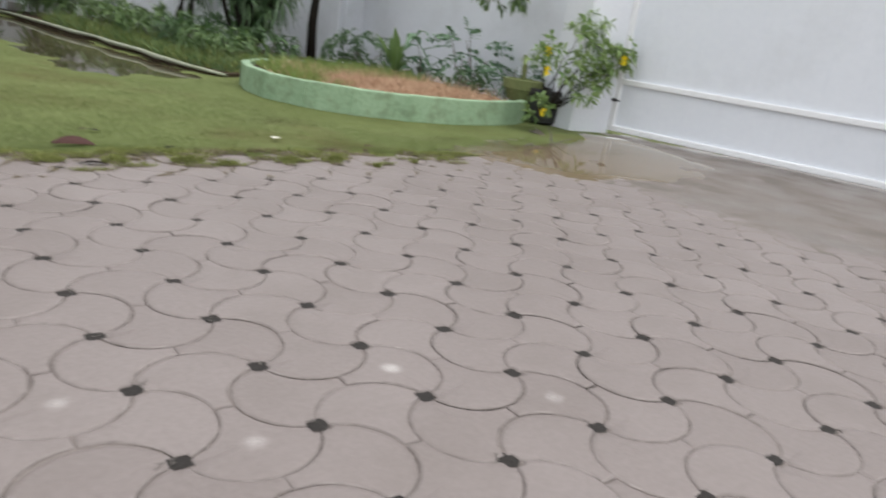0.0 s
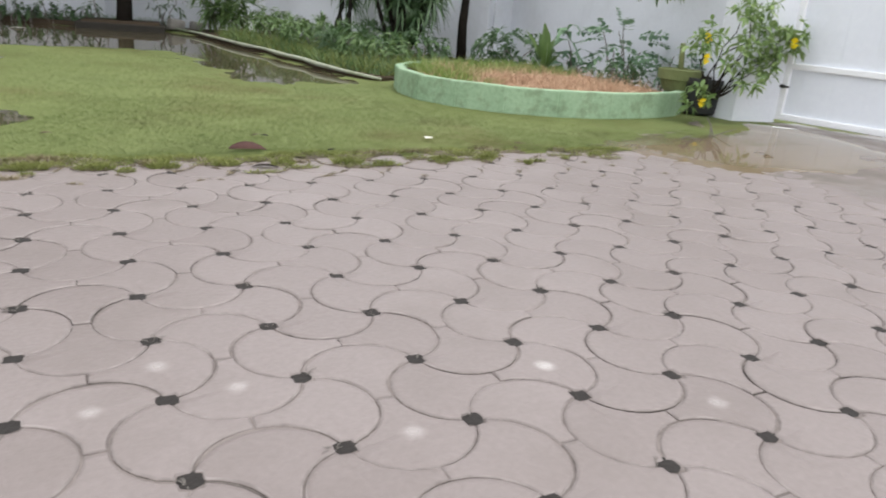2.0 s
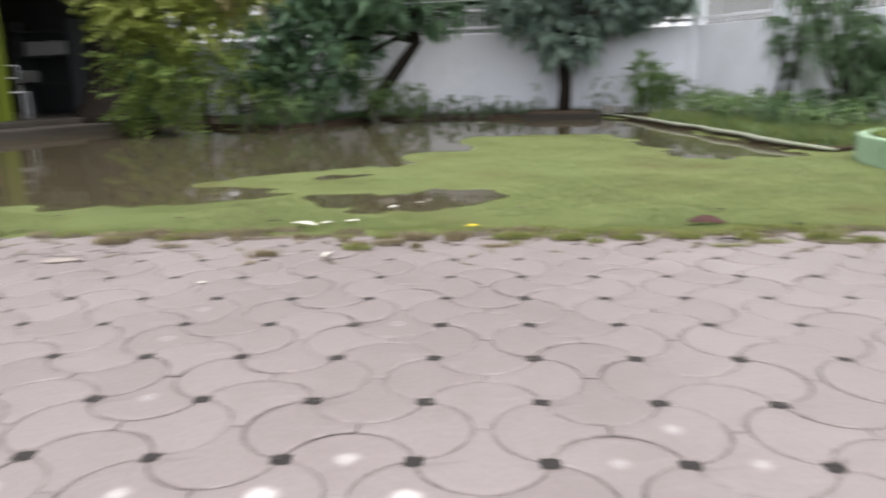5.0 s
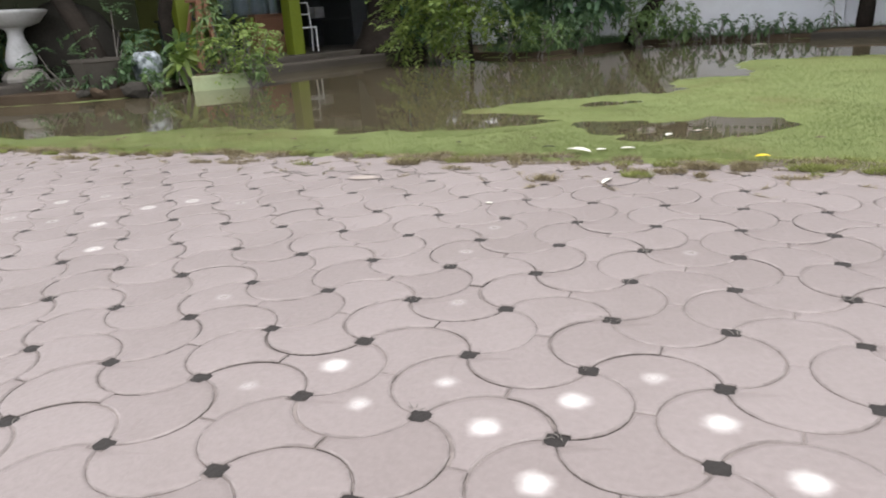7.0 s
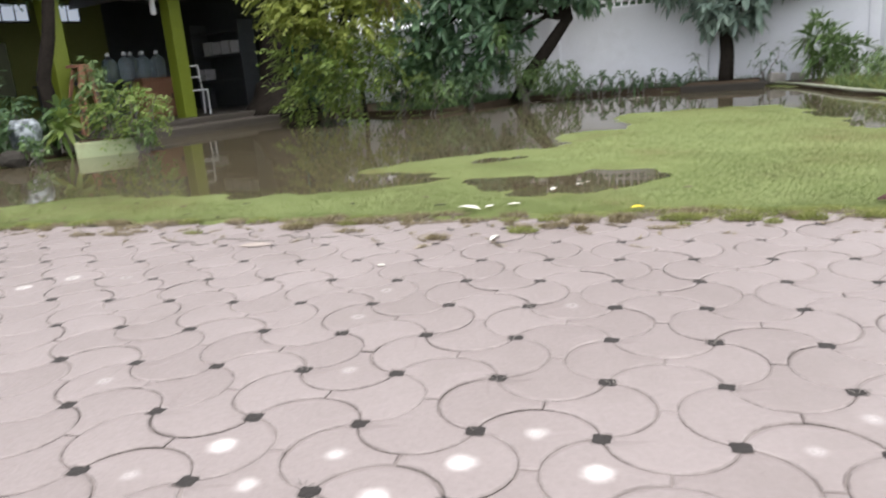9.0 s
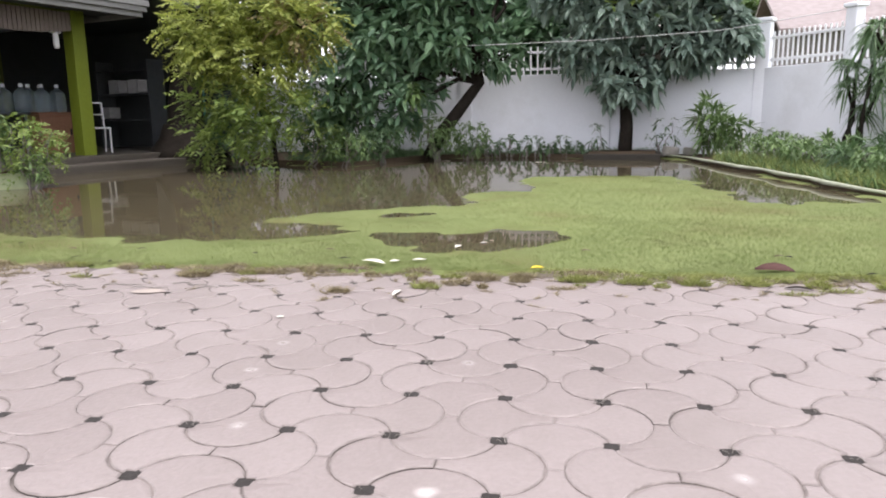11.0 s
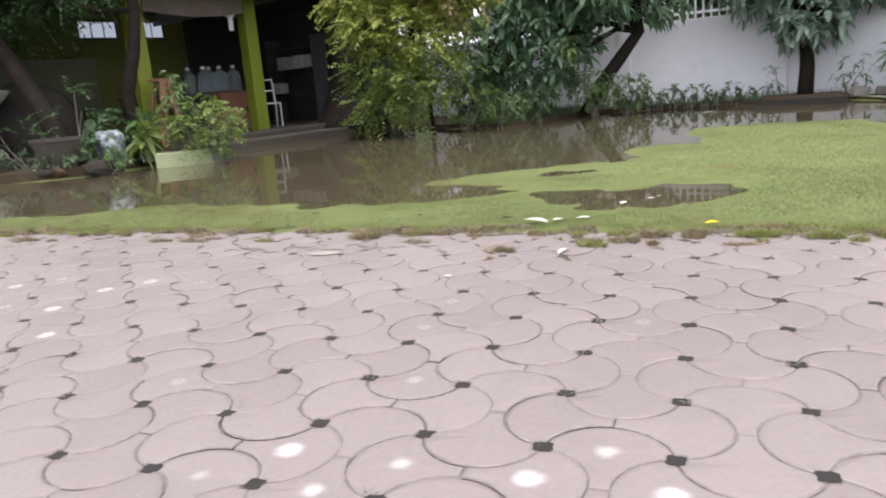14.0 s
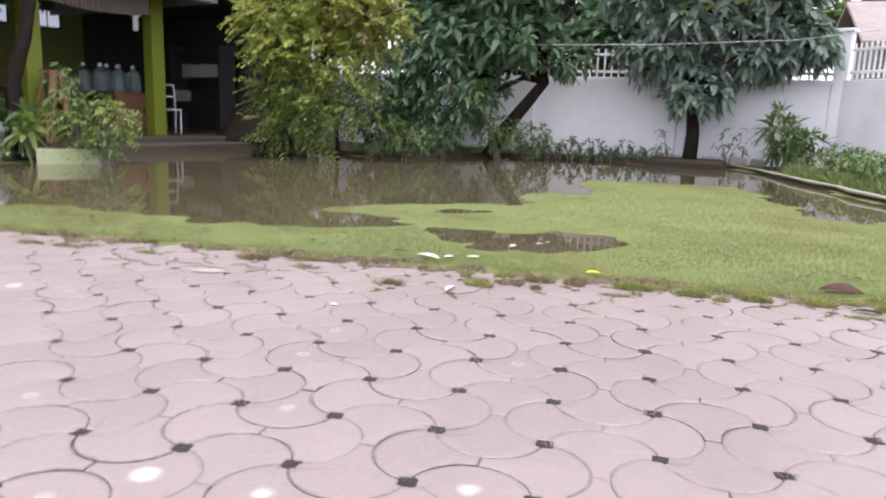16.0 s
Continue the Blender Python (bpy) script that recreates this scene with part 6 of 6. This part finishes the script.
# ---- neighbouring roofs and wires ----
nb = thing("neighbour_house", "neighbouring dull grey house with a pale pink metal roof", "house", at=pose(10.9, 21.6, 0, 0, 0, -6))
HOUSE = surface("dull_house_wall", (0.13, 0.12, 0.11), (0.20, 0.185, 0.17), rough=0.85, grain=20, patch=0.8, bump=0.2)
part("wall", box((7.5, 5, 3.0), (0, 0, 1.5), bevel=0.02), HOUSE, nb)
rf = Geo()
rf.add([(-4.2, -3.0, 2.9), (4.2, -3.0, 2.9), (4.2, 0, 4.3), (-4.2, 0, 4.3), (4.2, 3.0, 2.9), (-4.2, 3.0, 2.9)] + [(-4.2, -3.0, 2.8), (4.2, -3.0, 2.8), (4.2, 0, 4.2), (-4.2, 0, 4.2), (4.2, 3.0, 2.8), (-4.2, 3.0, 2.8)],
       [(0, 1, 2, 3), (3, 2, 4, 5), (7, 6, 9, 8), (8, 9, 11, 10), (0, 6, 7, 1), (5, 4, 10, 11), (0, 3, 9, 6), (3, 5, 11, 9), (1, 7, 8, 2), (2, 8, 10, 4)])
part("roof", rf, surface("pink_roof_paint", (0.17, 0.135, 0.13), (0.27, 0.23, 0.222), rough=0.6, grain=6, patch=0.6, bump=0.1, spread=0.16), nb)
nb2 = thing("neighbour_house", "neighbouring house with a brown roof behind the trees", "house", at=pose(-0.2, 18.5, 0, 0, 0, -10))
part("wall", box((7.0, 3, 2.4), (0.6, 0, 1.2), bevel=0.02), surface("dark_weathered_boards", (0.03, 0.026, 0.024), (0.075, 0.066, 0.06), rough=0.9, grain=20, patch=1.5, bump=0.3), nb2)
rf = Geo()
rf.add([(-3.3, -1.9, 2.35), (4.5, -1.9, 2.35), (4.5, 1.9, 2.35), (-3.3, 1.9, 2.35), (-1.6, 0, 3.25), (2.8, 0, 3.25)], [(0, 1, 5, 4), (1, 2, 5), (2, 3, 4, 5), (3, 0, 4), (3, 2, 1, 0)])
part("roof", rf, surface("grey_brown_roof", (0.22, 0.19, 0.17), (0.36, 0.32, 0.29), rough=0.7, grain=12, patch=1, bump=0.2), nb2)
wire = Geo()
tube(wire, [(-1.3, 10.2, 1.84), (1.0, 10.3, 1.89), (3.0, 10.45, 2.0), (4.72, 9.85, 2.2)], [0.006] * 4, 6)
tagged(part("wire", wire, PALE), "thin pale washing line from the tree to the pillar", "wire")

# ---- litter ----
def fallen_leaf(name, label, at, length, width, material, turn, curl=0.25, ridge=0.0):
    g = Geo()
    n = 8
    verts, faces = [], []
    for side in (0.0, -0.0012):
        for i in range(n + 1):
            f = i / n
            w = width * math.sin(math.pi * min(1, f * 0.94 + 0.05)) ** 0.8
            z = curl * length * 0.7 * (0.25 - (f - 0.5) ** 2)
            for s in (-1, 0, 1):
                verts.append((length * (f - 0.5), s * w / 2, z + (1 - abs(s)) * w * ridge + side))
    m = 3 * (n + 1)
    for base in (0, m):
        for i in range(n):
            for s in range(2):
                a = base + i * 3 + s
                faces.append((a, a + 3, a + 4, a + 1) if base == 0 else (a, a + 1, a + 4, a + 3))
    g.add(verts, faces)
    o = tagged(part(name, g, material, smooth=True), label, "leaf", "fallen leaves")
    o.matrix_basis = pose(*at, 0, 0, turn)


fallen_leaf("fallen_leaf", "large dark red fallen leaf on the grass edge", (1.39, 1.63, 0.008), 0.17, 0.07, RED_LEAF, -12, 0.3, 0.4)
fallen_leaf("fallen_leaf", "yellow fallen leaf on the grass edge", (0.31, 1.60, 0.008), 0.065, 0.04, YELLOW, 10, 0.5)
fallen_leaf("fallen_leaf", "bleached white leaf on the grass edge", (-0.51, 1.66, 0.010), 0.15, 0.05, WHITE_LITTER, -25, 0.4)
fallen_leaf("fallen_leaf", "small bleached leaf on the grass edge", (-0.41, 1.71, 0.008), 0.05, 0.035, WHITE_LITTER, 30)
fallen_leaf("fallen_leaf", "small bleached leaf on the grass", (-0.29, 1.75, 0.008), 0.07, 0.035, WHITE_LITTER, 10)
fallen_leaf("fallen_leaf", "straw-coloured leaf lying on the pavers", (-0.26, 1.06, 0.006), 0.09, 0.022, WHITE_LITTER, 75, 0.5)
fallen_leaf("fallen_leaf", "small white leaf on the pavers", (-0.62, 0.67, 0.004), 0.03, 0.018, WHITE_LITTER, 0)
fallen_leaf("fallen_leaf", "pale flattened leaf on the pavers", (-1.33, 0.99, 0.004), 0.15, 0.08, surface("pale_dead_leaf", (0.22, 0.185, 0.16), (0.33, 0.28, 0.245), rough=0.7, grain=40, patch=9, bump=0.1), 8, 0.1)
fallen_leaf("fallen_leaf", "pale petal on the lawn", (2.44, 1.83, 0.015), 0.06, 0.05, WHITE_LITTER, 40)
fallen_leaf("fallen_leaf", "dark curled leaf on the pavers", (1.38, 1.27, 0.006), 0.11, 0.035, BARK, -15, 0.5)
fallen_leaf("fallen_leaf", "dark curled leaf on the grass edge", (-0.68, 1.74, 0.010), 0.07, 0.03, BARK, 5, 0.4)
for x, y, ln, tu in ((-0.16, 2.32, 0.07, 70), (-0.02, 2.45, 0.05, 20), (0.02, 2.52, 0.03, 0), (0.25, 9.75, 0.22, 0), (-1.35, 10.3, 0.16, 0)):
    fallen_leaf("floating_leaf", "bleached leaf floating on the water", (x, y, WATER_Z + 0.006), ln, ln * 0.5, WHITE_LITTER, tu, 0.3)
for i in range(26):
    fallen_leaf("dead_leaf", "small dead leaf lying on the lawn edge", (rng.uniform(-5, 3.2), rng.uniform(1.5, 2.1), 0.006), rng.uniform(0.03, 0.07), rng.uniform(0.012, 0.03), RED_LEAF if i % 3 else BARK, rng.uniform(0, 180), 0.4)
tw = Geo()
for i in range(14):
    x, y = -1.9 + i * 0.075, 1.02 + 0.045 * math.sin(i * 1.7) + i * 0.010
    tube(tw, [(x, y, 0.004), (x + 0.04, y + 0.02 * (-1) ** i, 0.007), (x + 0.09, y + 0.01, 0.004)], [0.002, 0.0025, 0.001], 5)
tagged(part("twig_litter", tw, BARK_GREY), "line of dead grass and twigs across the pavers", "litter", kind="stuff")
sticks = Geo()
for (x, y), (dx, dy, h) in (((4.70, 1.84), (-0.05, 0.04, 0.13)), ((4.70, 1.84), (0.10, -0.10, 0.07)), ((4.62, 1.80), (0.02, 0.02, 0.10)), ((4.3, 1.75), (0.12, 0.03, 0.02)), ((4.45, 1.7), (-0.1, 0.06, 0.015))):
    tube(sticks, [(x, y, 0.0), (x + dx * 0.4, y + dy * 0.6, h * 0.6), (x + dx, y + dy, h)], [0.005, 0.004, 0.002], 5)
tagged(part("dead_twigs", sticks, BARK_GREY), "thin dead twigs sticking out of the silty puddle", "twigs", kind="stuff")
gap_litter = Geo()
for i in range(70):
    x, y = STEP * rng.integers(-9, 13) + rng.normal(0, 0.012), STEP * 0.993 * rng.integers(-4, 5) + rng.normal(0, 0.008)
    for k in range(int(rng.integers(2, 6))):
        a, ln = rng.uniform(0, math.tau), rng.uniform(0.012, 0.03)
        tube(gap_litter, [(x, y, -0.012), (x + 0.5 * ln * math.cos(a), y + 0.5 * ln * math.sin(a), 0.001), (x + ln * math.cos(a), y + ln * math.sin(a), rng.uniform(-0.002, 0.006))], [0.0012, 0.001, 0.0006], 4)
tagged(part("gap_litter", gap_litter, BARK_GREY), "dead stalks and crumbs caught in the paving's gaps", "litter", kind="stuff")
